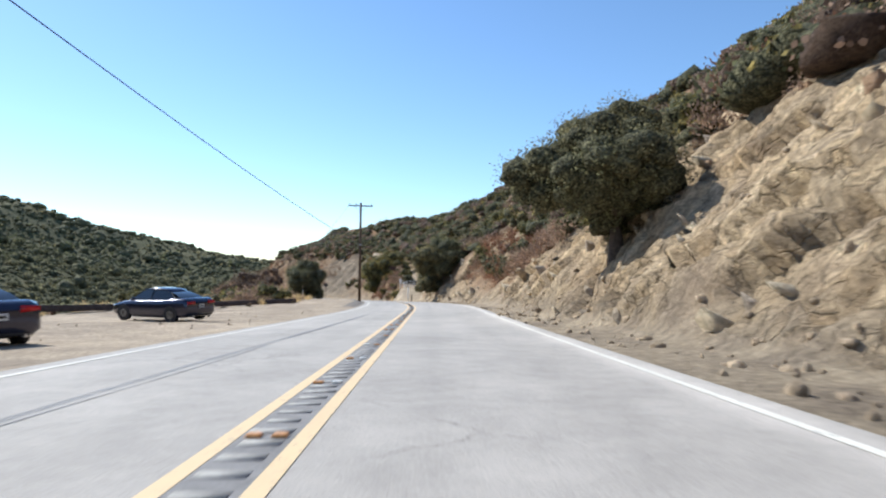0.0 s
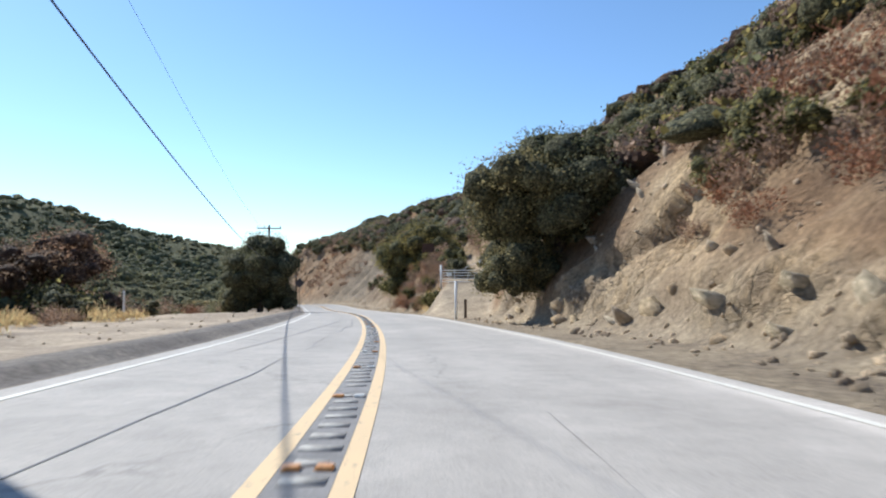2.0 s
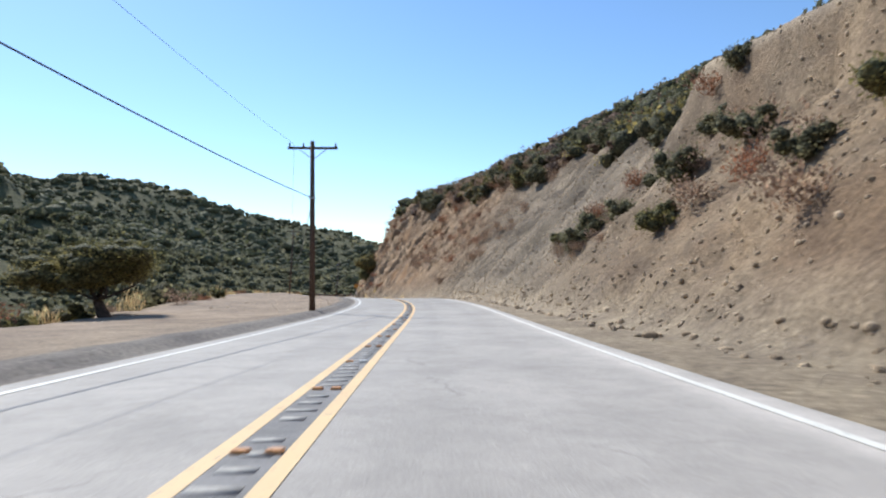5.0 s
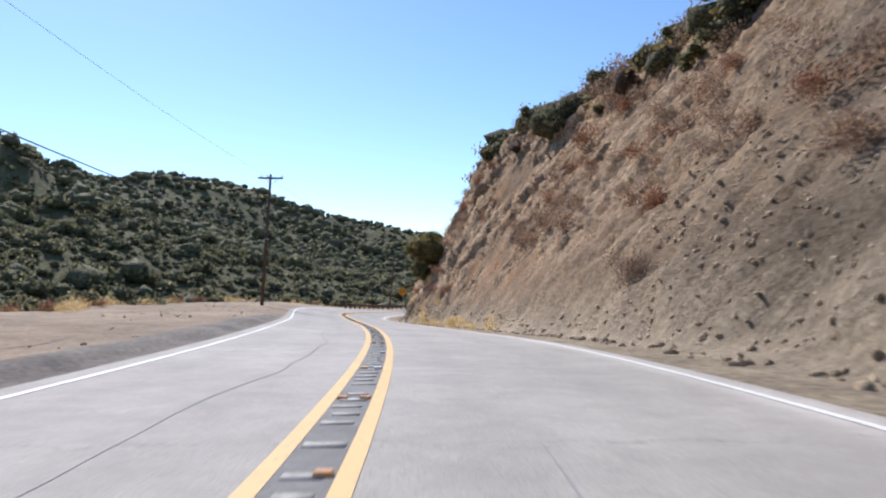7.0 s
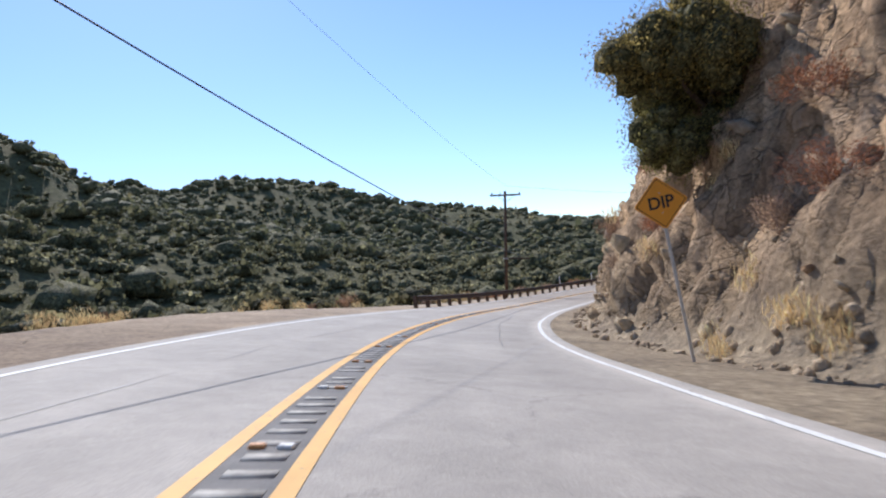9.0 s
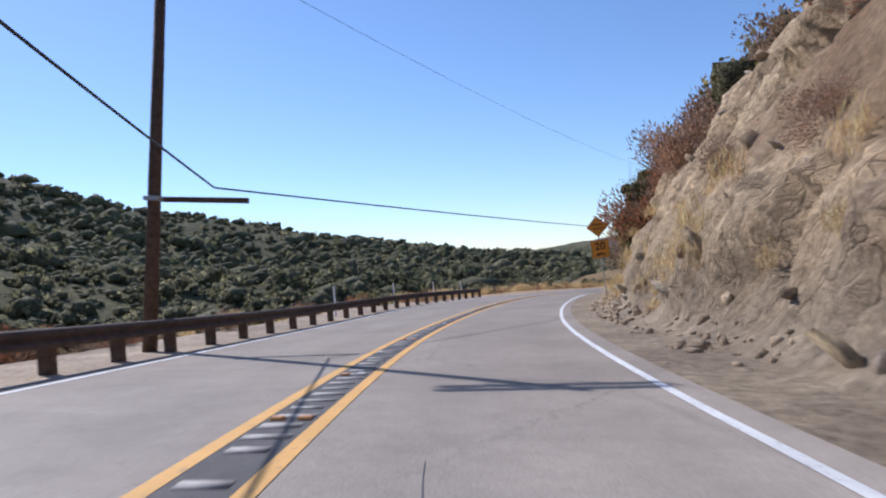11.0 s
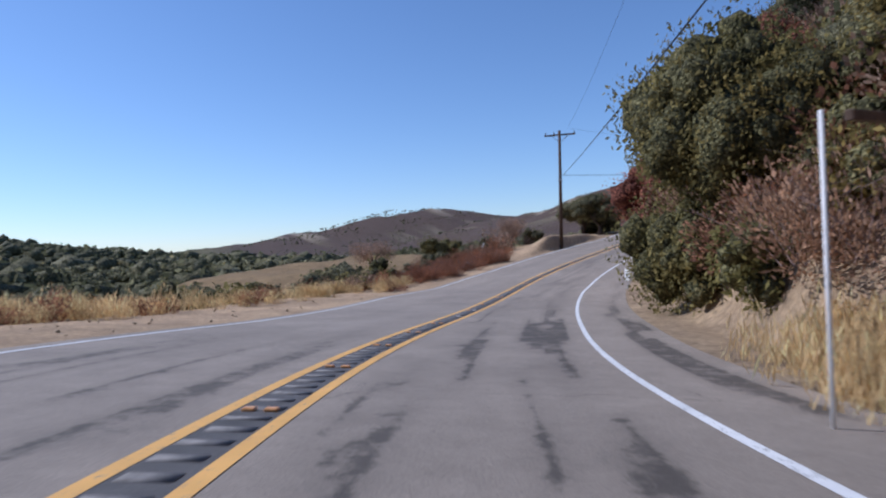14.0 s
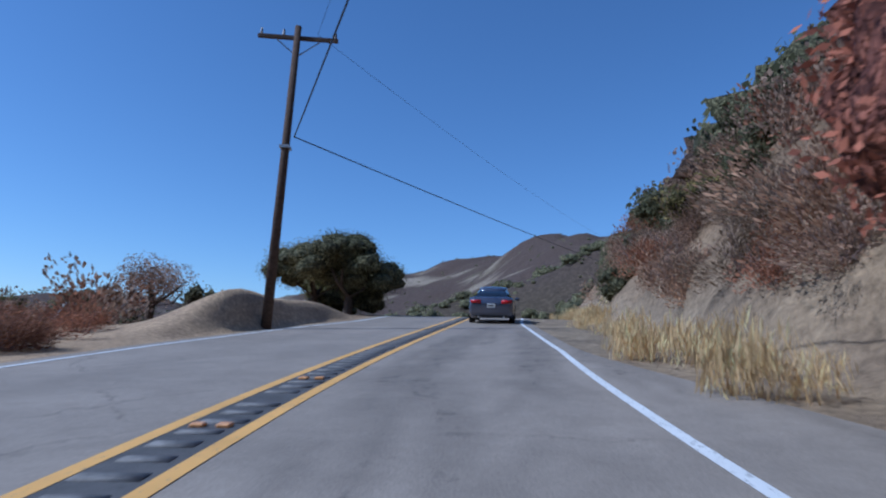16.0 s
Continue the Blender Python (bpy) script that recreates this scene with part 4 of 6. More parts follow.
def ground_point(s, l):
    if l < 0:
        return hill_surface(np.array([[s]]), np.array([[l]]))[0][0, 0]
    return bank_surface(np.array([[s]]), np.array([[l]]))[0][0, 0]


LIGHT = {k: [crown_mesh("far_" + k, 500 + i, 13, 640, 0.055, m, c, 0.7, 0.2, 0.5, 0.7) for i in range(2)]
         for k, m, c in (("green", L_OAK, C_DARK), ("olive", L_OLIVE, C_OLIVE))}
for k, m in (("grey", L_GREY), ("rust", L_RUST)):
    LIGHT[k] = [dry_mesh("far_" + k, 510 + i, 600, m, 0.14, 0.029) for i in range(2)]
LIGHT["straw"] = BUSHES["straw"]
PLANTS = []


def bush(kind, s, l, r, tall=1.0):
    PLANTS.append((kind, s, l, r, tall))


def one_bush(kind, s, l, r, tall):
    e = new("bush")
    e.matrix_basis = pose(*ground_point(s, l), 0, 0, prng.uniform(0, 360))
    tagged(e, BUSH_LABEL[kind], "bush", "roadside " + kind + " bushes")
    o = part("foliage", prng.choice(BUSHES[kind]), e)
    o.matrix_basis = Matrix.LocRotScale((0, 0, r * tall * 0.42), None, (r, r * prng.uniform(0.85, 1.15), r * tall))
    if kind in ("grey", "rust"):
        t = part("stem", prng.choice(TWIGS), e, "bare dead stems")
        t.matrix_basis = Matrix.LocRotScale((0, 0, -0.1), None, (r * 1.3, r * 1.3, r * tall * 1.35))


def plant_all():
    """The bushes nearest the road are things of their own; the rest and the grass grow as one cover a kind."""
    order = sorted([p for p in PLANTS if p[0] != "straw"], key=lambda p: abs(p[2]))
    for p in order[:280]:
        one_bush(*p)
    rest = order[280:] + [p for p in PLANTS if p[0] == "straw"]
    for kind, name, cat, label in (("green", "green_brush", "scrub", "dark green chaparral higher on the slope"), ("olive", "olive_brush", "scrub", "olive green brush higher on the slope"),
                                   ("grey", "grey_brush", "scrub", "dry grey-brown brush higher on the slope"), ("rust", "rust_brush", "scrub", "rust-red dry brush away from the road"),
                                   ("straw", "dry_grass", "grass", "tall straw-yellow dry grass along the roadside")):
        vs, fs, ms, at = [], [], [], 0
        for _, s, l, r, tall in [p for p in rest if p[0] == kind]:
            me = prng.choice(LIGHT[kind])
            v = np.empty(len(me.vertices) * 3)
            me.vertices.foreach_get("co", v)
            a = prng.uniform(0, 6.28)
            v = v.reshape(-1, 3) @ np.array([(math.cos(a), math.sin(a), 0), (-math.sin(a), math.cos(a), 0), (0, 0, 1)])
            vs.append(v * np.array([r, r, r * tall]) + ground_point(s, l) + np.array([0, 0, r * tall * 0.42]))
            fs += [tuple(q + at for q in p.vertices) for p in me.polygons]
            ms += [p.material_index for p in me.polygons]
            at += len(v)
        if vs:
            tagged(new(name, mesh_from(name, np.concatenate(vs), fs, list(LIGHT[kind][0].materials), None, False, ms)), label, cat, "", "stuff")


def tree(kind, s, l, r, h, label, squash=0.85, lobes=4, foot=None, road=False, skirt=3):
    """A tree rooted at s, foot, with a bushy crown of radius r whose middle is h metres over its foot, or over the road."""
    p = ground_point(s, foot if foot is not None else l)
    top = place(s, l, h)
    e = new("tree")
    e.location = p
    tagged(e, label, "tree")
    z = top[2] - p[2] if road else h
    shift = Vector((top[0] - p[0], top[1] - p[1], 0))
    seed = int(abs(s * 100 + l * 7))
    rg = random.Random(seed)
    part("trunk", limb_mesh("trunk", seed, max(1.5, z), 0.10 + r * 0.045, r * 0.7, 6), e)
    for k in range(lobes + skirt):
        o = part("crown", rg.choice(CROWNS[kind]), e)
        a = k / max(1, lobes if k < lobes else skirt) * 2 * math.pi + rg.uniform(0, 1)
        if k < lobes:
            q = 0.08 if k == 0 and lobes > 2 else 0.44
            c = Vector((math.cos(a) * q * r, math.sin(a) * q * r, z + (0.38 if q < 0.1 else rg.uniform(-0.12, 0.16)) * r * squash))
            w = r * rg.uniform(0.6, 0.72)
        else:
            c = Vector((math.cos(a) * 0.45 * r, math.sin(a) * 0.45 * r, z - rg.uniform(0.45, 0.75) * r * squash))
            w = r * rg.uniform(0.5, 0.6)
        o.matrix_basis = Matrix.LocRotScale(shift + c, Euler((0, 0, rg.uniform(0, 6))), (w, w, w * squash))
    return e


# the trees that lean over the road
tree("oak", 0.78, -8.4, 3.9, 6.0, "large dark green oak leaning out from the rock cutting", 0.85, 5, -9.0, True, 1)
tree("oak", 1.05, -12.0, 4.0, 9.0, "dark green oak above the rock cutting", 0.9, 3, -12.0, True, 1)
tree("oak", 3.05, -9.5, 4.9, 6.2, "large dark green oak above a shaded rock face", 0.95, 5, -10.0, True, 2)
tree("olive", 4.75, -11.3, 6.0, 7.4, "broad green oak overhanging the road's edge", 0.95, 6, -10.6, True, 4)
tree("olive", 10.0, -9.0, 2.8, 8.2, "green bushy tree growing on the cliff face", 1.1, 5, -9.2, True, 2)
tree("olive", 13.45, -7.7, 2.5, 5.6, "thin grey-green tree leaning over the bank", 0.9, 4, -9.0, True, 0)
tree("olive", 12.95, -9.4, 2.4, 6.4, "grey-green tree crowning the tan bank", 0.9, 4, -9.6, True, 1)
tree("olive", 14.6, -10.5, 2.2, 3.0, "grey-green tree with a bushy crown on the bank", 0.9, 3, None, False, 1)
tree("olive", 15.2, -9.0, 4.0, 5.6, "tall olive green oak at the foot of the bank", 1.25, 5, -9.2, True)
tree("red", 16.2, -7.5, 3.1, 4.4, "dead tree with rust-red leaves beside the road", 1.15, 5, -9.2, True, 4)
tree("red", 15.65, -11.5, 3.2, 3.0, "tree with rust-red dead leaves on the bank", 1.0, 3, None, False, 2)
tree("oak", 16.6, -14.5, 3.6, 3.0, "dark green oak high on the bank", 0.9, 3, None, False, 1)
# the trees on the valley side
tree("oak", 4.36, 8.8, 4.5, 4.6, "big dense dark oak standing on the sandy shoulder", 1.05, 7, None, False, 2)
tree("brown", 3.25, 17.0, 4.8, 2.8, "wide dry brown bushy tree behind the shoulder", 0.75, 3, None, False, 2)
tree("brown", 2.6, 19.0, 4.0, 2.4, "dry purple-brown bushy tree behind the sandy turnout", 0.75, 3, None, False, 2)
tree("olive", 6.05, 15.5, 4.2, 2.1, "low wide olive green tree behind the shoulder", 0.6, 3, None, False, 0)
tree("oak", 18.0, 6.2, 3.0, 2.4, "dark green oak on the mound past the pole", 0.8, 3, None, False, 1)
tree("oak", 18.15, 8.8, 3.0, 2.2, "dark green oak on the mound past the pole", 0.8, 3, None, False, 1)
tree("thin", 17.75, 14.5, 2.4, 2.2, "grey half-bare tree behind the mound", 0.85, 2, None, False, 0)
tree("olive", 18.4, 9.1, 2.6, 1.2, "rounded olive bush tree beside the crest", 0.7, 2, None, False, 0)
tree("thin", 17.2, 26.0, 2.6, 2.6, "grey half-bare tree down the bank", 0.9, 2, None, False, 0)
tree("olive", 17.5, 21.0, 2.8, 1.8, "green tree down the bank", 0.8, 2, None, False, 1)

# ---- brush on the near slope ----
def mixed(rg, table):
    k, w = zip(*table)
    return rg.choices(k, w)[0]


brush = random.Random(11)
for lo, hi, count, d0, d1, sizes, table in [
    (0.0, 1.0, 26, 7, 20, (0.9, 1.9), [("grey", 5), ("rust", 2), ("olive", 2), ("green", 1)]),
    (0.9, 2.4, 90, 2.8, 18, (1.0, 2.2), [("grey", 6), ("green", 3), ("olive", 3), ("rust", 2)]),
    (2.4, 3.3, 30, 3.5, 20, (0.8, 2.0), [("green", 4), ("grey", 4), ("rust", 3), ("olive", 2)]),
    (3.3, 3.95, 30, 3.5, 20, (1.2, 2.2), [("green", 4), ("olive", 4), ("grey", 2)]),
    (3.6, 4.6, 50, 0.4, 6, (0.7, 1.3), [("rust", 1), ("grey", 6), ("olive", 2)]),
    (3.25, 4.1, 150, 4, 16, (1.0, 2.1), [("green", 5), ("olive", 4), ("grey", 5)]),
    (2.9, 3.5, 40, 5, 14, (1.0, 2.0), [("green", 4), ("olive", 3), ("grey", 4)]),
    (3.97, 4.65, 46, 0.6, 5.5, (0.7, 1.3), [("grey", 8), ("rust", 1), ("olive", 2)]),
    (4.0, 4.7, 20, 7.5, 12, (1.2, 2.0), [("grey", 4), ("green", 4)]),
    (12.3, 13.7, 34, 1.5, 7, (1.3, 2.2), [("grey", 6), ("olive", 2), ("rust", 2)]),
    (14.3, 15.4, 26, 0.8, 4.5, (1.2, 2.0), [("grey", 4), ("rust", 2), ("olive", 2)]),
    (12.6, 13.5, 18, 3, 8, (1.9, 2.7), [("grey", 6), ("rust", 1), ("olive", 1)]),
    (4.6, 6.3, 60, 3, 14, (0.7, 1.5), [("grey", 6), ("green", 2), ("rust", 1), ("olive", 2)]),
    (15.1, 15.95, 20, 0.9, 5, (0.9, 1.6), [("grey", 5), ("rust", 3), ("olive", 1)]),
    (1.9, 2.7, 34, 2.5, 9, (0.8, 1.5), [("grey", 4), ("rust", 2), ("olive", 3)]),
    (16.3, 17.5, 46, 1.2, 8, (0.9, 1.7), [("grey", 7), ("rust", 3), ("olive", 1)]),
    (15.9, 18.2, 80, 0.9, 9, (0.9, 1.6), [("grey", 8), ("rust", 1), ("green", 2), ("olive", 1)]),
    (3.8, 4.8, 34, 5, 20, (1.2, 2.2), [("green", 5), ("olive", 4), ("grey", 2)]),
    (4.8, 6.4, 40, 3, 20, (0.8, 1.9), [("grey", 6), ("green", 3), ("rust", 2), ("olive", 2)]),
    (6.4, 7.6, 22, 13, 24, (0.9, 2.0), [("grey", 6), ("green", 3), ("rust", 2)]),
    (7.6, 8.8, 26, 1.5, 13, (0.6, 1.3), [("grey", 5), ("rust", 3)]),
    (7.4, 9.0, 20, 12, 22, (1.2, 2.2), [("green", 4), ("olive", 3), ("grey", 3)]),
    (9.0, 9.95, 22, 12, 19, (1.5, 2.4), [("green", 5), ("olive", 3), ("grey", 3)]),
    (8.0, 9.0, 22, 11, 18, (1.5, 2.3), [("green", 3), ("olive", 2), ("grey", 5)]),
    (7.2, 8.1, 22, 12, 20, (1.5, 2.4), [("green", 3), ("olive", 2), ("grey", 5)]),
    (9.6, 11.2, 26, 5, 11, (0.7, 1.3), [("grey", 7), ("rust", 2)]),
    (7.2, 8.9, 70, 4, 14, (0.6, 1.25), [("grey", 8), ("rust", 1)]),
    (8.8, 11.2, 46, 1.0, 11, (0.5, 1.1), [("grey", 5), ("rust", 4)]),
    (9.0, 11.4, 22, 9, 18, (1.0, 2.0), [("grey", 4), ("olive", 3), ("green", 2)]),
    (11.4, 13.4, 44, 2.5, 16, (0.8, 2.0), [("grey", 8), ("rust", 4), ("olive", 2), ("green", 1)]),
    (13.4, 14.6, 40, 1.5, 18, (1.0, 2.2), [("grey", 7), ("rust", 3), ("green", 2), ("olive", 3)]),
    (14.6, 16.2, 40, 2.2, 18, (1.0, 2.3), [("grey", 7), ("rust", 4), ("olive", 2)]),
    (16.2, 19.0, 44, 2.0, 18, (1.0, 2.2), [("grey", 8), ("rust", 2), ("green", 3), ("olive", 1)]),
]:
    for _ in range(count):
        s = brush.uniform(lo, hi)
        toe = float(key(HILL, s, 1))
        d = d0 + (d1 - d0) * brush.random() ** 1.2
        l = -(toe + d)
        tl = float(np.interp(s, TRACK[:, 0], TRACK[:, 1]))
        if 3.2 < s < 3.95 and l > tl - 2.8 and (s < 3.68 or l < tl + 2.2):
            continue
        if 3.2 < s < 6.3 and -1.6 < l - tl < (3.4 if s < 3.95 else 1.8):
            continue
        bush(mixed(brush, table), s, l, brush.uniform(*sizes), brush.uniform(0.75, 1.1))

# dry grass along the foot of the bank and on the valley side
for lo, hi, count, l0, l1 in [(8.3, 10.9, 34, -6.6, -9.2), (11.4, 13.2, 46, -6.3, -8.4), (13.25, 14.6, 120, -6.3, -9.0), (13.75, 14.4, 90, -5.7, -7.6), (16.4, 18.6, 60, -4.7, -6.4), (3.85, 4.1, 10, -6.6, -8.0)]:
    for _ in range(count):
        s = brush.uniform(lo, hi)
        bush("straw", s, brush.uniform(l0, l1), brush.uniform(0.35, 0.75), brush.uniform(0.8, 1.3))
for lo, hi, count, w0, w1, r0, r1, table in [
    (0.6, 2.2, 26, 1.0, 9, 0.6, 1.4, [("straw", 4), ("grey", 2), ("olive", 2)]),
    (1.5, 3.5, 60, 0.5, 9, 1.2, 2.4, [("grey", 7), ("olive", 3), ("green", 3)]),
    (0.9, 3.3, 70, -2.0, 1.2, 0.4, 0.8, [("straw", 6), ("grey", 3)]),
    (3.2, 4.5, 22, 0.5, 10, 0.7, 1.5, [("rust", 4), ("grey", 4), ("olive", 2)]),
    (5.0, 8.6, 40, 0.0, 12, 0.6, 1.6, [("rust", 3), ("grey", 4), ("olive", 2), ("straw", 3)]),
    (8.4, 10.4, 46, -1.5, 4, 0.5, 0.95, [("straw", 6), ("rust", 2)]),
    (10.4, 13.2, 40, 0.0, 3, 0.45, 0.9, [("straw", 3), ("rust", 4), ("grey", 1)]),
    (13.0, 15.2, 170, -0.8, 4.0, 0.6, 1.0, [("straw", 8), ("rust", 1)]),
    (14.4, 16.2, 150, -1.6, 3.0, 0.5, 0.9, [("straw", 9), ("rust", 1)]),
    (15.2, 16.3, 30, 3.0, 9.0, 1.0, 2.2, [("green", 4), ("olive", 4), ("grey", 2)]),
    (15.9, 16.9, 70, 0.1, 6, 0.6, 1.05, [("rust", 9), ("grey", 1)]),
    (16.2, 17.05, 30, -0.4, 3.5, 0.5, 0.9, [("rust", 1)]),
    (16.0, 18.0, 26, 2.5, 12, 0.9, 1.8, [("rust", 4), ("green", 3), ("grey", 3)]),
]:
    for _ in range(count):
        s = brush.uniform(lo, hi)
        l = float(left_line(s)) + float(key(BANKL, s, 1)) + brush.uniform(w0, w1)
        bush(mixed(brush, table), s, l, brush.uniform(r0, r1), brush.uniform(0.7, 1.1))


plant_all()


# ---- scrub past counting: upper slopes, valley and ridges ----
def scrub(name, pts, radii, leaves, size, mat, core, label, seed):
    rg = np.random.default_rng(seed)
    n = len(pts)
    v0, f0 = ico()
    cv = (v0[None] * (1 + 0.42 * rg.uniform(-1, 1, (n, len(v0))))[..., None] * radii[:, None, None] * rg.uniform(0.65, 1.15, (n, 1, 3)) * np.array([0.9, 0.9, 0.6]) + pts[:, None] + np.array([0, 0, 0.35]) * radii[:, None, None]).reshape(-1, 3)
    cf = (f0[None] + (np.arange(n) * len(v0))[:, None, None]).reshape(-1, 3)
    d = rg.normal(size=(n, leaves, 3))
    d /= np.linalg.norm(d, axis=2)[..., None]
    d[..., 2] = np.abs(d[..., 2]) * 0.9 - 0.15
    p = pts[:, None] + d * (radii[:, None] * rg.uniform(0.8, 1.15, (n, leaves)))[..., None] * np.array([1, 1, 0.8]) + np.array([0, 0, 0.3]) * radii[:, None, None]
    a = rg.normal(size=(n, leaves, 3))
    a /= np.linalg.norm(a, axis=2)[..., None]
    b = np.cross(a, d)
    b /= np.linalg.norm(b, axis=2)[..., None] + 1e-9
    s = (radii[:, None] * size * rg.uniform(0.6, 1.4, (n, leaves)))[..., None]
    lv = np.stack([p - a * s, p + b * s, p + a * s, p - b * s], 2).reshape(-1, 3)
    lf = np.arange(len(lv)).reshape(-1, 4)
    faces = [tuple(x) for x in cf] + [tuple(x) for x in (lf + len(cv))]
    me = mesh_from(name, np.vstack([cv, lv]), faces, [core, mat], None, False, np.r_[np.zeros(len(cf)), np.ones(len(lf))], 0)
    tagged(new(name, me), label, "scrub", "", "stuff")


rg = np.random.default_rng(21)
n = 3600
s = rg.uniform(-1, 19.5, n)
d = rg.uniform(0, 1, n) ** 0.9 * 34 + key(HILL, s, 3) / key(HILL, s, 2) * 0.75 + 1.5
l = -(key(HILL, s, 1) + d)
keep = ~((s > 3.2) & (s < 6.3) & (np.abs(l - np.interp(s, TRACK[:, 0], TRACK[:, 1])) < np.where(s < 3.95, 4.6, 2.6)))
s, l, d = s[keep], l[keep], d[keep]
pp, _ = hill_surface(s[:, None], l[:, None])
pp = pp[:, 0]
kind = rg.random(len(pp)) + 0.35 * vnoise(pp * 0.06, 7)
rad = rg.uniform(1.0, 2.5, len(pp))
scrub("slope_scrub_green", pp[kind < 0.42], rad[kind < 0.42], 64, 0.075, L_OAK, C_DARK, "dark green chaparral covering the upper slope", 1)
m = (kind >= 0.42) & (kind < 0.72)
scrub("slope_scrub_grey", pp[m], rad[m] * 0.9, 64, 0.075, L_GREY, C_DRY, "dry grey-brown scrub covering the upper slope", 2)
m = kind >= 0.72
scrub("slope_scrub_olive", pp[m], rad[m] * 0.9, 64, 0.075, L_OLIVE, C_DARK, "olive green scrub covering the upper slope", 3)

n = 46000
x = rg.uniform(-700, 200, n)
y = rg.uniform(-60, 1250, n)
dr, _ = road_distance(x, y)
hidden = (x > np.interp(y, CL[:, 1], CL[:, 0]) - 8) & (y < 420)
m = (dr > 26) & ~hidden & (rg.random(n) < np.clip(1.15 - dr / 900, 0.25, 1))
x, y, dr = x[m], y[m], dr[m]
z = far_height(x, y)
pp = np.stack([x, y, z], -1)
den = fbm(pp * 0.012, 3, 33)
m = den > -0.8
pp, dr, den = pp[m], dr[m], den[m]
rad = (0.9 + 3.4 * rg.random(len(pp)) ** 2.4) * (1 + 0.5 * smoothstep(0.2, 0.7, vnoise(pp * 0.05, 44)))
tall = den + rg.uniform(-0.3, 0.3, len(pp)) > 0.05
nearm = dr < 170
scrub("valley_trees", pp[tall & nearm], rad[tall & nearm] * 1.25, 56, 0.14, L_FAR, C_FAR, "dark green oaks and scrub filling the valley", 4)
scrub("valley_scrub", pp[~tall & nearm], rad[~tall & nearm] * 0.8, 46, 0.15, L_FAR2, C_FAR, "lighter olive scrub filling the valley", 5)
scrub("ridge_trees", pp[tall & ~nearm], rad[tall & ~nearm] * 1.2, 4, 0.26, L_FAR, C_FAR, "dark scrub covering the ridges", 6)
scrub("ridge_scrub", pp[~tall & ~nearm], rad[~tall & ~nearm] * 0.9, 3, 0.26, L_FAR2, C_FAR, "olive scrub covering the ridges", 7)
n = 6500
x = rg.uniform(-100, 1000, n)
y = rg.uniform(420, 2300, n)
z = far_height(x, y)
pp = np.stack([x, y, z], -1)
m = (road_distance(x, y)[0] > 45) & (fbm(pp * 0.01, 3, 35) > -0.5)
pp = pp[m]
big = rg.uniform(0.9, 2.0, len(pp)) * (1 + 0.9 * smoothstep(700, 2000, pp[:, 1]))
scrub("plain_trees", pp - np.array([0, 0, 0.5]) * big[:, None], big, 5, 0.17, L_FAR, C_FAR, "dark trees and scrub over the plain and the far mountain", 8)

# low brush that closes the gaps on the slopes facing the road
n = 9000
x = rg.uniform(-360, -60, n)
y = rg.uniform(120, 560, n)
z = far_height(x, y)
pp = np.stack([x, y, z], -1)
m = (road_distance(x, y)[0] > 30) & (x < np.interp(y, CL[:, 1], CL[:, 0]) - 20)
pp = pp[m]
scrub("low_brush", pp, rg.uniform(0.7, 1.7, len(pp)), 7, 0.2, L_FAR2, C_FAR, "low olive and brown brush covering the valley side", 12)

# the belt of trees behind the valley-side shoulder
n = 560
s = rg.uniform(4.8, 16.3, n)
e = rg.uniform(2, 34, n)
l = left_line(s) + key(BANKL, s, 1) + e
pp = bank_surface(s[:, None], l[:, None])[0][:, 0]
rad = rg.uniform(1.3, 3.2, n) * (0.6 + 0.5 * smoothstep(2, 14, e))
m = vnoise(pp * 0.05, 66) > -0.1
scrub("valley_oaks", pp[m], rad[m], 190, 0.085, L_OAK, C_DARK, "dark oaks and tall brush behind the sandy shoulder", 9)
scrub("valley_brush", pp[~m], rad[~m] * 0.7, 160, 0.085, L_OLIVE, C_OLIVE, "olive and brown brush behind the sandy shoulder", 10)


# ---- rocks ----
def rock_mesh(name, seed, col, flat=0.6):
    rg = np.random.default_rng(seed)
    bm = bmesh.new()
    for _ in range(15):
        d = rg.normal(size=3)
        d /= np.linalg.norm(d)
        bm.verts.new(Vector(d * rg.uniform(0.75, 1.0) * np.array([1, 0.8, flat])))
    r = bmesh.ops.convex_hull(bm, **{"input": bm.verts[:]})
    bmesh.ops.delete(bm, geom=[g for g in r["geom_interior"] if isinstance(g, bmesh.types.BMVert)], context="VERTS")
    v = np.array([x.co[:] for x in bm.verts])
    bm.verts.index_update()
    f = [tuple(x.index for x in p.verts) for p in bm.faces]
    bm.free()
    return mesh_from(name, v, f, M_ROCK, np.tile(np.array(col), (len(v), 1)))


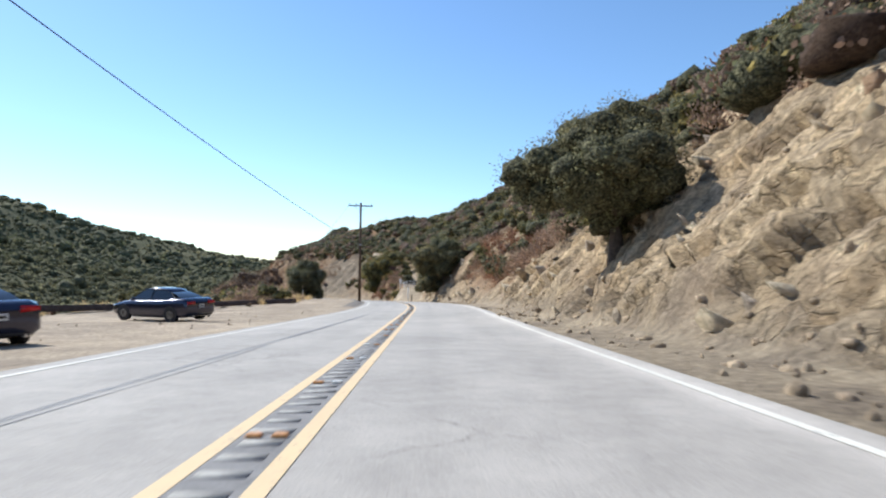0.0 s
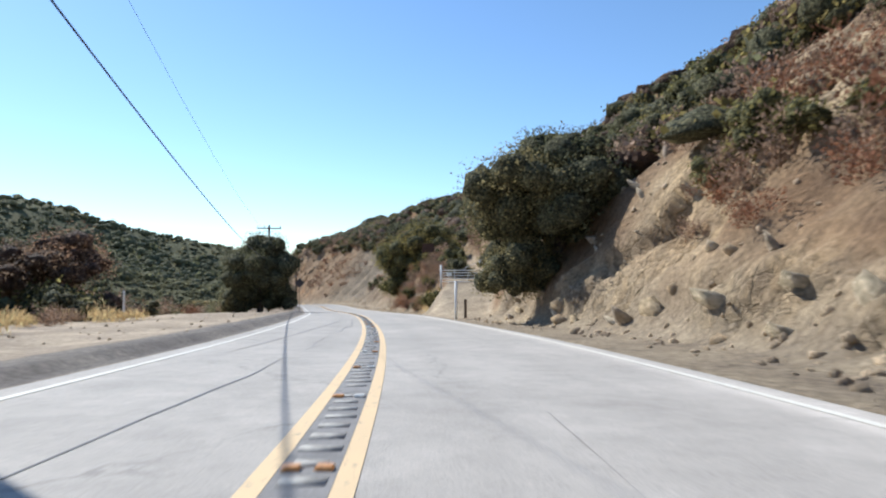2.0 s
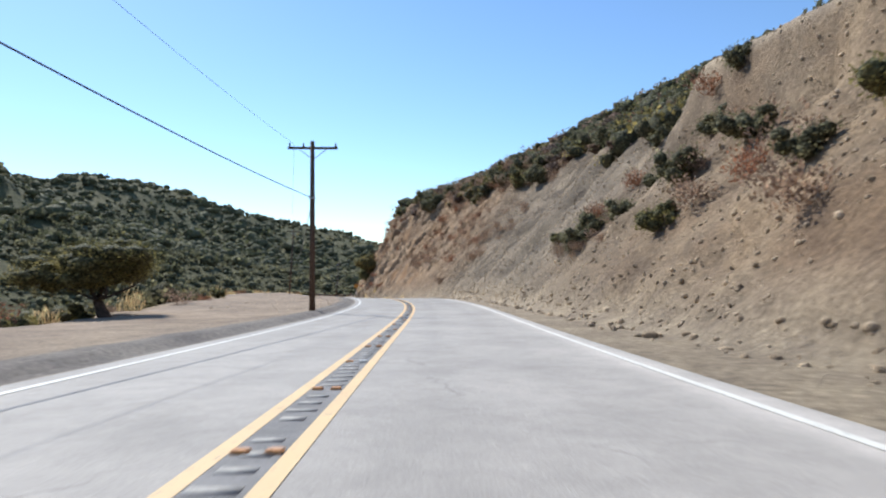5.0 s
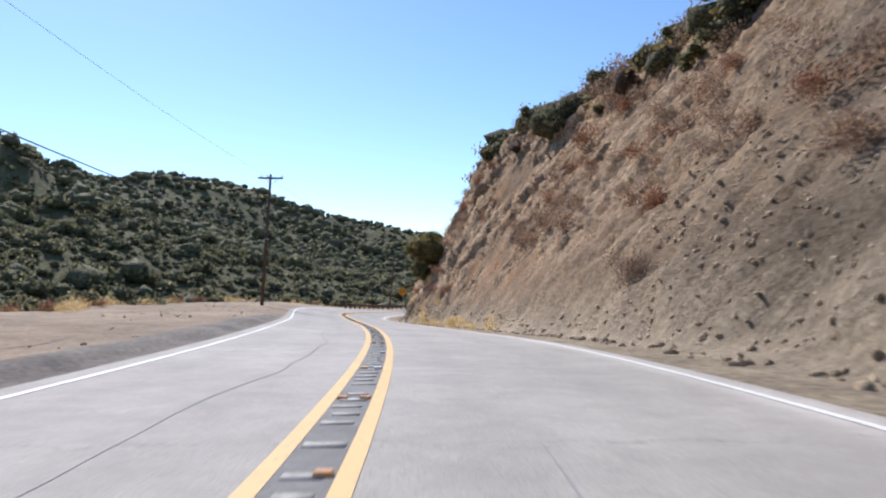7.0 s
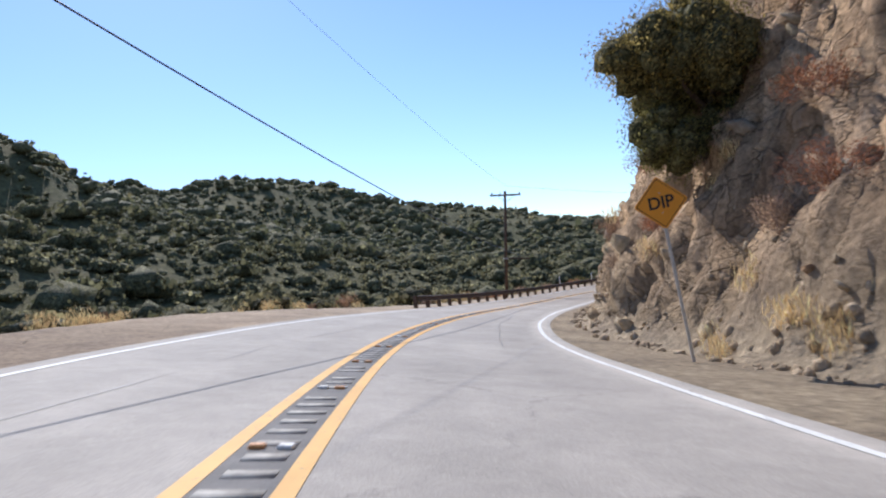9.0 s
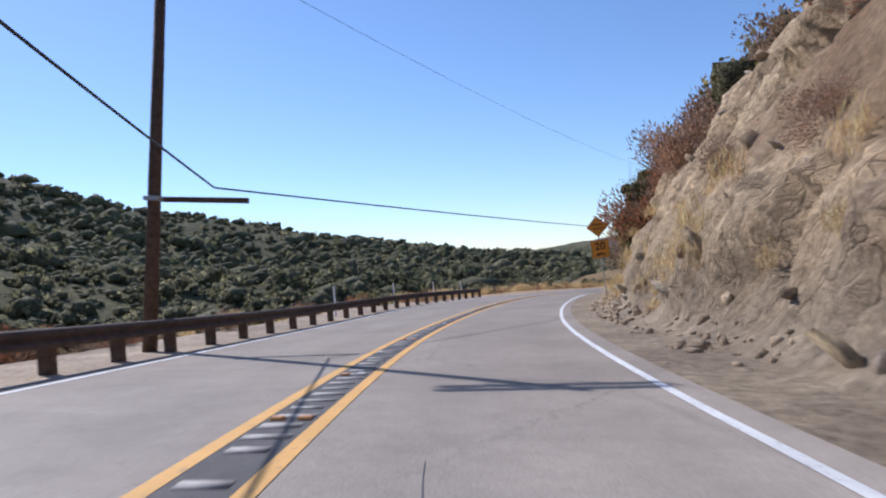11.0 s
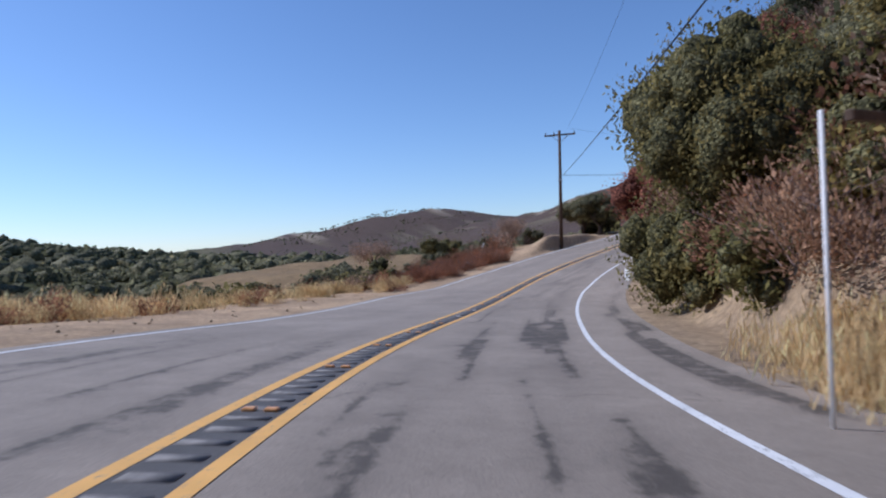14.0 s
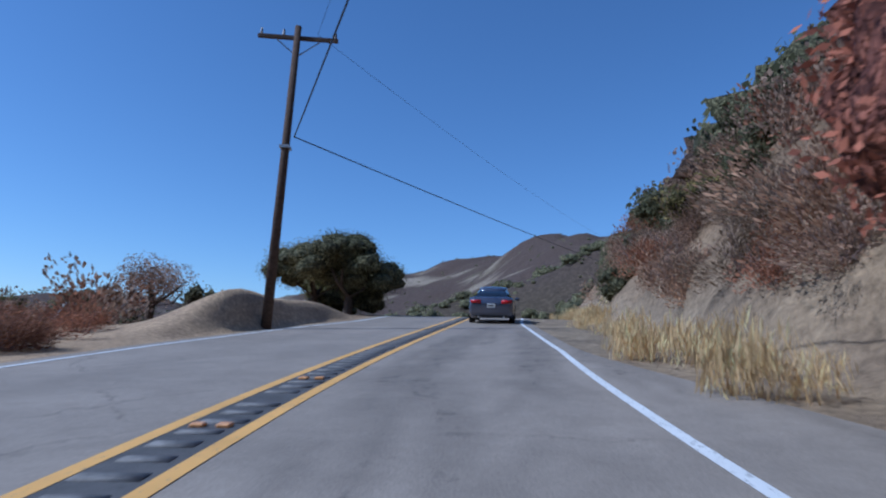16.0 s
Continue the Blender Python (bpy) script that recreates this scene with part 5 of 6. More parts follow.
ROCKS = [rock_mesh("rock", 400 + i, c, fl) for i, (c, fl) in enumerate([((0.60, 0.47, 0.31), 0.55), ((0.52, 0.39, 0.25), 0.7), ((0.56, 0.46, 0.34), 0.45), ((0.42, 0.28, 0.18), 0.6), ((0.62, 0.52, 0.38), 0.5), ((0.46, 0.38, 0.30), 0.65)])]
rr = random.Random(17)
made = 0
while made < 285:
    s = rr.choice([rr.uniform(0.1, 1.6), rr.uniform(2.1, 3.3), rr.uniform(9.0, 11.4), rr.uniform(11.4, 12.8)])
    if rr.random() > float(key(HILL, s, 5)):
        continue
    d = 0.4 + 9 * rr.random() ** 1.6
    l = -(float(key(HILL, s, 1)) + d)
    p = Vector(ground_point(s, l))
    r = rr.uniform(0.2, 0.6) * (1.1 if s < 3.5 else 0.75)
    o = new("rock", rr.choice(ROCKS))
    o.parent = hillside
    lean = math.degrees(heading(s))
    o.matrix_basis = Matrix.LocRotScale(p - Vector((0, 0, r * 0.45)), Euler((radians(rr.uniform(-30, 30)), radians(rr.uniform(25, 65)), radians(lean + rr.uniform(-35, 35)))), (r * rr.uniform(1.0, 1.9), r * rr.uniform(0.8, 1.4), r))
    made += 1


def rubble(name, n, ranges, size, label, seed, side=-1):
    rg = np.random.default_rng(seed)
    v0, f0 = ico()
    w = np.array([b - a for a, b, *_ in ranges])
    pick = rg.choice(len(ranges), n, p=w / w.sum())
    s = np.array([rg.uniform(ranges[k][0], ranges[k][1]) for k in pick])
    l = np.array([rg.uniform(ranges[k][2], ranges[k][3]) for k in pick])
    if side < 0:
        p = hill_surface(s[:, None], -(key(HILL, s, 1) + l)[:, None])[0][:, 0]
    else:
        p = bank_surface(s[:, None], (left_line(s) + l)[:, None])[0][:, 0]
    r = size * rg.uniform(0.35, 1.0, n) ** 2 + 0.015
    v = (v0[None] * (1 + 0.4 * rg.uniform(-1, 1, (n, len(v0))))[..., None] * (r[:, None] * rg.uniform(0.6, 1.3, (n, 3)))[:, None, :] + p[:, None]).reshape(-1, 3)
    f = (f0[None] + (np.arange(n) * len(v0))[:, None, None]).reshape(-1, 3)
    c = np.repeat(np.array([0.62, 0.48, 0.33]) * rg.uniform(0.7, 1.25, (n, 1)), len(v0), 0)
    me = mesh_from(name, v, f, M_ROCK, c)
    tagged(new(name, me), label, "stones", "", "stuff")


rubble("fallen_stones", 1900, [(0, 1.4, -1.6, 1.2), (2.0, 3.3, -1.5, 1.0), (3.9, 8.5, -0.8, 0.9), (8.5, 11, -0.6, 1.2), (11.4, 13.2, -0.8, 0.9)], 0.14, "fallen stones and gravel at the foot of the slope", 61)
rubble("face_stones", 700, [(0.1, 1.6, 1, 10), (2.1, 3.3, 1, 9), (9.0, 11.2, 1, 13)], 0.16, "loose stones stuck in the cutting's face", 62)
rubble("scree_stones", 6500, [(5.4, 7.8, 0.5, 14)], 0.09, "grey gravel lying on the scree slope", 64)
rubble("shoulder_stones", 900, [(0, 4.4, 1.5, 9), (6.2, 9.6, 1.5, 10), (14, 16.5, 1, 8)], 0.07, "pebbles scattered on the sandy shoulder", 63, 1)


# ---- poles and wires ----
def bm_mesh(name, bm, mat, smooth=False):
    me = bpy.data.meshes.new(name)
    bm.to_mesh(me)
    bm.free()
    me.materials.append(mat)
    if smooth:
        me.polygons.foreach_set("use_smooth", np.ones(len(me.polygons), bool))
    return me


def rod_bm(r0, r1, h, n=12):
    bm = bmesh.new()
    bmesh.ops.create_cone(bm, cap_ends=True, segments=n, radius1=r0, radius2=r1, depth=h, matrix=Matrix.Translation((0, 0, h / 2)))
    return bm


def box_bm(x, y, z, bev=0.006):
    bm = bmesh.new()
    bmesh.ops.create_cube(bm, size=1, matrix=Matrix.Diagonal((x, y, z, 1)))
    if bev:
        bmesh.ops.bevel(bm, geom=bm.edges[:], offset=min(bev, 0.3 * min(x, y, z)), segments=1, affect="EDGES")
    return bm


ME_INS = bm_mesh("insulator", rod_bm(0.055, 0.03, 0.22, 8), M_PORCELAIN)
ARM = bm_mesh("crossarm", box_bm(2.7, 0.11, 0.13), M_WOOD)


def utility_pole(x, y, z0, z1, turn, clamp, double=False, lean=(0, 0), label="weathered brown wooden utility pole with a crossarm", side=0.0):
    e = new("utility_pole")
    e.matrix_basis = pose(x, y, z0, lean[0], lean[1], turn)
    tagged(e, label, "utility pole", "roadside utility poles")
    h = z1 - z0
    part("post", bm_mesh("post", rod_bm(0.17, 0.11, h + 0.6, 12), M_WOOD, True), e).location = (0, 0, -0.6)
    offs = (-0.14, 0.14) if double else (0.14,)
    for o in offs:
        a = part("crossarm", ARM, e)
        a.location = (0, o, h - 0.35)
    for k in (-1.25, -0.5, 1.25):
        i = part("insulator", ME_INS, e)
        i.location = (k, offs[-1], h - 0.28)
    for sgn in (-1, 1):
        b = part("brace", bm_mesh("brace", box_bm(0.85, 0.02, 0.04, 0), M_STEEL), e)
        b.matrix_basis = pose(sgn * 0.38, offs[-1] + 0.07, h - 0.68, 0, -sgn * 38, 0)
    c = part("clamp", bm_mesh("clamp", box_bm(0.34, 0.34, 0.10), M_STEEL), e)
    c.location = (0, 0, clamp)
    if side:
        a = part("side_arm", bm_mesh("side_arm", box_bm(side, 0.1, 0.12), M_WOOD), e)
        a.location = (side / 2, 0.16, clamp)
    return e


TURN = [math.degrees(heading(t)) for t in (2.2, 4.5, 6.1, 9.3, 11.6, 14.2, 16.8)]
utility_pole(-7.6, 72.8, -2.9, 8.3, TURN[0] + 2, 6.4)
utility_pole(-26.0, 139.5, -6.9, 3.6, TURN[1], 6.4)
utility_pole(-37.3, 189.0, -8.7, 0.4, TURN[2], 6.0)
utility_pole(-79.7, 264.7, -12.4, 0.1, TURN[3] - 34, 6.6, True, (0, 4.2))
utility_pole(-92.6, 313.4, -16.2, -5.9, TURN[4], 4.5, True, (0, 6.0), side=2.1)
utility_pole(-71.4, 367.6, -18.6, -6.9, TURN[5] + 4, 5.9, False, (0, -3.3), "dark wooden utility pole leaning beside the bank")
utility_pole(-46.3, 410.4, -16.4, -6.75, TURN[6] + 8, 5.4, False, (0, 1.2), "weathered brown wooden utility pole on a sandy mound")


def wire(a, b, sag, r, label="black overhead cable slung between utility poles"):
    a, b = Vector(a), Vector(b)
    v, f = [], []
    n = 28
    for i in range(n + 1):
        u = i / n
        p = a.lerp(b, u) - Vector((0, 0, sag * 4 * u * (1 - u)))
        d = (b - a).normalized()
        s = d.cross(Vector((0, 0, 1))).normalized()
        for q in range(5):
            w = q / 5 * 2 * math.pi
            v.append(p + (s * math.cos(w) + Vector((0, 0, 1)) * math.sin(w)) * r)
    for i in range(n):
        for q in range(5):
            f.append((i * 5 + q, i * 5 + (q + 1) % 5, (i + 1) * 5 + (q + 1) % 5, (i + 1) * 5 + q))
    tagged(new("overhead_wire", mesh_from("overhead_wire", v, f, M_WIRE)), label, "wire", "overhead wires")


K = [(-14.8, -32, 14.8), (-7.6, 72.8, 3.5), (-26, 139.5, -0.5), (-37.3, 189, -2.7), (-78.6, 265.4, -5.4), (-90.6, 313.3, -11.65), (-71.6, 367.5, -12.2), (-46.0, 410.2, -10.6), (20, 425, -7)]
for a, b in zip(K[:-1], K[1:]):
    wire(a, b, (0.003 if a[1] > 300 else 0.012) * (Vector(b) - Vector(a)).length, 0.022)
Kt = [(-8.8, 72.8, 8.3), (-27, 139.5, 3.5), (-38.4, 189, 0.3), (-79.5, 265.2, 0.0), (-91.5, 313.8, -5.5), (-70.6, 367.8, -6.4), (-45.0, 410.7, -6.4), (22, 427, -3.5)]
for a, b in zip(Kt[:-1], Kt[1:]):
    wire(a, b, 0.014 * (Vector(b) - Vector(a)).length, 0.007, "thin power line slung between utility poles")


# ---- signs ----
def text_mesh(body, size, mat, depth=0.004):
    cu = bpy.data.curves.new("lettering", "FONT")
    cu.body, cu.size, cu.align_x, cu.align_y, cu.extrude, cu.offset = body, size, "CENTER", "CENTER", depth, size * 0.018
    ob = bpy.data.objects.new("lettering", cu)
    scene.collection.objects.link(ob)
    me = bpy.data.meshes.new_from_object(ob.evaluated_get(bpy.context.evaluated_depsgraph_get()))
    bpy.data.objects.remove(ob)
    me.materials.clear()
    me.materials.append(mat)
    return me


def plate_bm(w, h, r, t=0.006):
    """A flat plate with rounded corners, standing in the xz plane."""
    bm = bmesh.new()
    vs = []
    for cx, cz, a0 in ((w / 2 - r, h / 2 - r, 0), (-w / 2 + r, h / 2 - r, 90), (-w / 2 + r, -h / 2 + r, 180), (w / 2 - r, -h / 2 + r, 270)):
        for k in range(5):
            a = radians(a0 + k * 22.5)
            vs.append(bm.verts.new((cx + math.cos(a) * r, -t / 2, cz + math.sin(a) * r)))
    f = bm.faces.new(vs)
    g = bmesh.ops.extrude_face_region(bm, geom=[f])
    bmesh.ops.translate(bm, vec=(0, t, 0), verts=[v for v in g["geom"] if isinstance(v, bmesh.types.BMVert)])
    bmesh.ops.recalc_face_normals(bm, faces=bm.faces[:])
    return bm


def border(parent, w, h, r, spin, z, inset=0.03, line=0.014):
    o = plate_bm(w - 2 * inset, h - 2 * inset, r, 0.002)
    a = part("border", bm_mesh("border", o, M_BLACK), parent)
    a.matrix_basis = pose(0, -0.0055, z, 0, 0, 0) @ Matrix.Rotation(radians(spin), 4, "Y")
    i = part("field", bm_mesh("field", plate_bm(w - 2 * inset - 2 * line, h - 2 * inset - 2 * line, r, 0.002), M_SIGNY), parent)
    i.matrix_basis = pose(0, -0.0075, z, 0, 0, 0) @ Matrix.Rotation(radians(spin), 4, "Y")


def warning_sign(p, top, turn, side, lines, label, plate=None, back=False, lean=0):
    """p: foot; top: height of the diamond's middle."""
    e = new("road_sign")
    e.matrix_basis = pose(*p, 0, lean, turn)
    tagged(e, label, "road sign")
    part("post", bm_mesh("post", box_bm(0.055, 0.055, top + 0.75, 0.004), M_STEEL if not back else M_WOOD), e).location = (0, 0.035, (top - 0.05) / 2)
    face = M_SIGNBACK if back else M_SIGNY
    d = part("panel", bm_mesh("panel", plate_bm(side, side, 0.05), face), e)
    d.matrix_basis = pose(0, 0, top) @ Matrix.Rotation(radians(45), 4, "Y")
    if not back:
        border(e, side, side, 0.04, 45, top)
        for body, size, dz in lines:
            t = part("lettering", text_mesh(body, size, M_BLACK), e)
            t.matrix_basis = pose(0, -0.0105, top + dz, 90, 0, 0)
    if plate:
        w, zc, rows = plate
        q = part("speed_panel", bm_mesh("speed_panel", plate_bm(w, w, 0.04), M_SIGNY), e)
        q.location = (0, 0, zc)
        border(e, w, w, 0.03, 0, zc)
        for body, size, dz in rows:
            t = part("lettering", text_mesh(body, size, M_BLACK), e)
            t.matrix_basis = pose(0, -0.0105, zc + dz, 90, 0, 0)
    for dz in (0.2, -0.2):
        b = part("bolt", bm_mesh("bolt", rod_bm(0.012, 0.012, 0.02, 6), M_STEEL), e)
        b.matrix_basis = pose(0, -0.005, top + dz, 90, 0, 0)
    return e


warning_sign((-71.05, 276.55, -13.6), 2.8, math.degrees(heading(9.35)) - 4, 0.76, [("DIP", 0.34, 0)], "orange-yellow diamond warning sign with black lettering on a steel post", None, False, -5)
warning_sign((-80.7, 333.1, -15.6), 3.1, math.degrees(heading(12.2)) + 3, 0.76, [("ROUGH", 0.155, 0.11), ("ROAD", 0.155, -0.10)], "yellow diamond warning sign above a square speed plate", (0.88, 1.98, [("20", 0.52, 0.12), ("MPH", 0.23, -0.28)]), False, -3)
warning_sign((-21.2, 135.3, -6.0), 3.0, math.degrees(heading(4.3)), 0.76, [], "diamond road sign seen from its dark back on a post", None, True)


def marker_post(p, turn, h, w, ph, label, text=True):
    e = new("marker_sign")
    e.matrix_basis = pose(*p, 0, 0, turn)
    tagged(e, label, "marker sign")
    part("post", bm_mesh("post", box_bm(0.045, 0.03, h + 0.3, 0.003), M_STEEL), e).location = (0, 0.02, (h - 0.3) / 2)
    part("panel", bm_mesh("panel", plate_bm(w, ph, 0.02), M_WHITEP), e).location = (0, 0, h - ph / 2)
    if text:
        for k, z in enumerate((0.14, 0.05, -0.04, -0.13)):
            b = part("writing", bm_mesh("writing", box_bm(w * (0.55 if k % 2 else 0.7), 0.002, 0.03, 0), M_BLACK), e, "bar of unreadable black writing")
            b.location = (0, -0.006, h - ph / 2 + z)
    return e


marker_post((-58.4, 387.6, -19.0), math.degrees(heading(15.3)) - 48, 1.15, 0.30, 0.55, "small white roadside marker with dark writing on a post")
marker_post((-62.8, 406.6, -19.0), math.degrees(heading(15.5)), 1.0, 0.15, 0.45, "small white marker post on the shoulder", False)
POST = bm_mesh("stake", box_bm(0.09, 0.05, 1.5, 0.008), M_WHITEP)
for s, l in [(12.25, 6.4), (12.6, 6.2), (12.95, 6.3), (13.3, 6.9), (3.05, 11.5)]:
    o = new("stake", POST)
    o.matrix_basis = Matrix.Translation(Vector(ground_point(s, l)) + Vector((0, 0, 0.65))) @ pose(0, 0, 0, 0, 0, math.degrees(heading(s)))
    tagged(o, "pale wooden stake behind the roadside", "stake", "pale roadside stakes")
o = new("stake", POST)
o.matrix_basis = Matrix.Translation(Vector(ground_point(17.4, 15)) + Vector((0, 0, 0.6))) @ pose(0, 0, 0, 0, 28, -50)
tagged(o, "pale leaning stake on the bank", "stake", "pale roadside stakes")

# gate, white posts and notice board on the track
GB = [(-5.13, 124.6), (0.1, 126.5)]
gate = new("farm_gate")
gate.matrix_basis = pose(GB[0][0], GB[0][1], -2.9, 0, 0, 20)
tagged(gate, "white painted steel pipe gate with a braced upright, shut", "gate")


def pipe(name, a, b, r, mat, parent, label=""):
    a, b = Vector(a), Vector(b)
    bm = rod_bm(r, r, (b - a).length, 10)
    o = part(name, bm_mesh(name, bm, mat, True), parent, label)
    o.matrix_basis = Matrix.Translation(a) @ (b - a).to_track_quat("Z", "Y").to_matrix().to_4x4()
    return o


pipe("post", (0, 0, -0.5), (0, 0, 1.65), 0.09, M_WHITEP, gate)
pipe("post", (5.5, 0, -0.5), (5.5, 0, 2.1), 0.09, M_WHITEP, gate)
pipe("upright", (3.7, 0, 0.15), (3.7, 0, 2.1), 0.035, M_WHITEP, gate)
pipe("top_rail", (3.7, 0, 2.08), (5.5, 0, 2.08), 0.035, M_WHITEP, gate)
pipe("brace", (1.9, 0, 1.2), (3.7, 0, 2.05), 0.02, M_STEEL, gate)
pipe("brace", (5.4, 0, 1.2), (3.75, 0, 2.0), 0.025, M_WHITEP, gate)
for z in (0.18, 0.45, 0.72, 0.97, 1.2):
    pipe("rail", (0.1, 0, z), (5.4, 0, z), 0.03, M_WHITEP, gate)
for x in (1.3, 2.6):
    pipe("stile", (x, 0.03, 0.18), (x, 0.03, 1.2), 0.03, M_WHITEP, gate)
part("latch_box", bm_mesh("latch_box", box_bm(0.4, 0.22, 0.28, 0.03), M_WHITEP), gate).location = (0.75, -0.05, 0.8)
o = new("white_post", bm_mesh("white_post", rod_bm(0.085, 0.085, 2.65, 12), M_WHITEP, True))
o.location = (-3.05, 106.0, -4.98)
tagged(o, "tall white painted pipe post beside the track", "post")
o = new("wooden_post", bm_mesh("wooden_post", box_bm(0.16, 0.16, 1.2, 0.02), M_WOOD))
o.location = (-2.5, 107.0, -4.1)
tagged(o, "short brown wooden post beside the track", "post")
o = new("white_post", bm_mesh("white_post", rod_bm(0.02, 0.02, 2.9, 10), M_WHITEP, True))
fp = Vector((-72.84, 367.8, float(ground_point(14.2, -5.4)[2]) - 0.3))
o.location = fp
tagged(o, "thin white pipe post by the leaning pole", "post")
o = new("wooden_bar", bm_mesh("wooden_bar", box_bm(1.8, 0.07, 0.09, 0.008), M_POSTWOOD))
o.matrix_basis = Matrix.Translation(fp + Vector((0.75, -0.1, 2.85))) @ pose(0, 0, 0, 0, -4, 14)
tagged(o, "weathered bar fixed between post and pole", "bar")
board = new("notice_board")
bp = Vector(ground_point(4.25, -9.2))
board.matrix_basis = pose(*bp, 0, 0, math.degrees(heading(4.2)) - 12)
tagged(board, "brown wooden notice board on two posts, seen from behind", "notice board")
for x in (-0.45, 0.45):
    part("post", bm_mesh("post", box_bm(0.12, 0.12, 2.6, 0.01), M_WOOD), board).location = (x, 0, 0.9)
part("panel", bm_mesh("panel", box_bm(1.3, 0.08, 1.05, 0.01), M_BOARD), board).location = (0, -0.1, 1.75)


# ---- guard rail and low barrier ----
def beam_mesh(pts, prof, mat, name):
    n, m = len(pts), len(prof)
    v = []
    for i, (s, l, h) in enumerate(pts):
        for px, pz in prof:
            v.append(place(s, l + px, h + pz))
    f = [(i * m + j, i * m + j + 1, (i + 1) * m + j + 1, (i + 1) * m + j) for i in range(n - 1) for j in range(m - 1)]
    return mesh_from(name, v, f, mat)


W_PROF = [(0.035, -0.155), (-0.045, -0.12), (-0.045, -0.06), (0.03, -0.03), (0.03, 0.03), (-0.045, 0.06), (-0.045, 0.12), (0.035, 0.155), (0.05, 0.155), (-0.03, 0.12), (-0.03, 0.06), (0.045, 0.03), (0.045, -0.03), (-0.03, -0.06), (-0.03, -0.12), (0.05, -0.155), (0.035, -0.155)]
rail = new("guard_rail")
tagged(rail, "dark rusted steel guard rail on wooden posts along the bend", "guard rail")
s = stations(1.0, 10.75, 13.38)
part("beam", beam_mesh([(q, left_line(np.array([q]))[0] + 0.75, 0.56) for q in s], W_PROF, M_RAIL, "beam"), rail)
RP = bm_mesh("post", box_bm(0.2, 0.2, 1.25, 0.012), M_POSTWOOD)
for q in stations(1.9, 10.75, 13.4):
    o = part("post", RP, rail)
    o.matrix_basis = frame_at(q, left_line(np.array([q]))[0] + 0.92, 0.07)
low = new("low_barrier")
tagged(low, "low dark timber barrier along the turnout's edge", "barrier")
LOWP = np.array([(0.55, 26, 0.3), (1.0, 24, 0.3), (1.5, 16, 0.3), (1.9, 11, 0.3)])
q = np.linspace(0.55, 1.9, 60)
pl = [(a, float(np.interp(a, LOWP[:, 0], LOWP[:, 1])), 0.25) for a in q]
part("beam", beam_mesh(pl, [(-0.15, -0.2), (-0.15, 0.2), (0.15, 0.2), (0.15, -0.2)], M_RAIL, "beam"), low)
LP = bm_mesh("post", box_bm(0.22, 0.22, 0.9, 0.02), M_POSTWOOD)
for a in np.linspace(0.56, 1.88, 14):
    o = part("post", LP, low)
    o.matrix_basis = frame_at(a, float(np.interp(a, LOWP[:, 0], LOWP[:, 1])) + 0.28, 0.0)

# ---- raised markers on the centre strip ----
MK = [bm_mesh("road_marker", box_bm(0.12, 0.10, 0.035, 0.015), m) for m in (M_MARK_O, M_MARK_W)]
mk = random.Random(8)
for q in stations(3.0, -0.2, 16.6):
    for l in (0.11, -0.11):
        if mk.random() < 0.12:
            continue
        o = new("road_marker", MK[0] if mk.random() < 0.7 else MK[1])
        o.matrix_basis = road_frame(q, l + mk.uniform(-0.015, 0.015), 0.018) @ pose(0, 0, 0, 0, 0, mk.uniform(-8, 8))
        tagged(o, "small amber raised marker on the centre strip" if o.data is MK[0] else "small white raised marker on the centre strip", "road marker", "raised road markers")
stone = new("stone", ROCKS[3])
stone.matrix_basis = Matrix.LocRotScale(Vector((-59.8, 387.9, -19.0)), None, (0.2, 0.16, 0.16))
tagged(stone, "single dark stone lying on the paved shoulder", "stone")


# ---- cars ----
def car_material(name, col, rough=0.25, metal=0.5):
    m, t, b = nodes_of(name, rough, metal, 0.5)
    n = noise_node(t, 3, 4, 0.6, t.nodes.new("ShaderNodeTexCoord").outputs["Object"])
    r = ramp(t, n.outputs[0], [(0.3, tuple(c * 0.85 for c in col)), (0.7, col)])
    link(t, r.outputs[0], b.inputs["Base Color"])
    b.inputs["Coat Weight"].default_value = 0.8
    b.inputs["Coat Roughness"].default_value = 0.06
    return m


M_GLASS, _t, _b = nodes_of("car_glass", 0.05, 0.0, 0.7)
_b.inputs["Base Color"].default_value = (0.012, 0.014, 0.017, 1)
M_TYRE = plain("tyre", (0.018, 0.018, 0.018), 0.9, 0, 0.2, 10)
M_RIM = plain("alloy", (0.45, 0.45, 0.46), 0.35, 0.9, 0.1, 5)
M_TAIL = plain("tail_lamp", (0.45, 0.012, 0.015), 0.2, 0, 0.1, 5)
M_BRAKE = glow("brake_lamp", (1.0, 0.06, 0.09), 3.0)
M_LAMP = plain("head_lamp", (0.7, 0.7, 0.7), 0.15, 0.2, 0.1, 5)
M_TRIM = plain("black_trim", (0.02, 0.02, 0.022), 0.6, 0, 0.15, 6)
M_PLATE = plain("number_plate", (0.65, 0.65, 0.62), 0.5, 0, 0.08, 5)


def loft(rows, mat, name, caps=True):
    """Skin over rings of equal length, mirrored halves included."""
    n, m = len(rows), len(rows[0])
    v = [p for r in rows for p in r]
    f = [(i * m + j, i * m + (j + 1) % m, (i + 1) * m + (j + 1) % m, (i + 1) * m + j) for i in range(n - 1) for j in range(m)]
    if caps:
        f += [tuple(range(m))[::-1], tuple(range((n - 1) * m, n * m))]
    return mesh_from(name, v, f, mat, None, True)


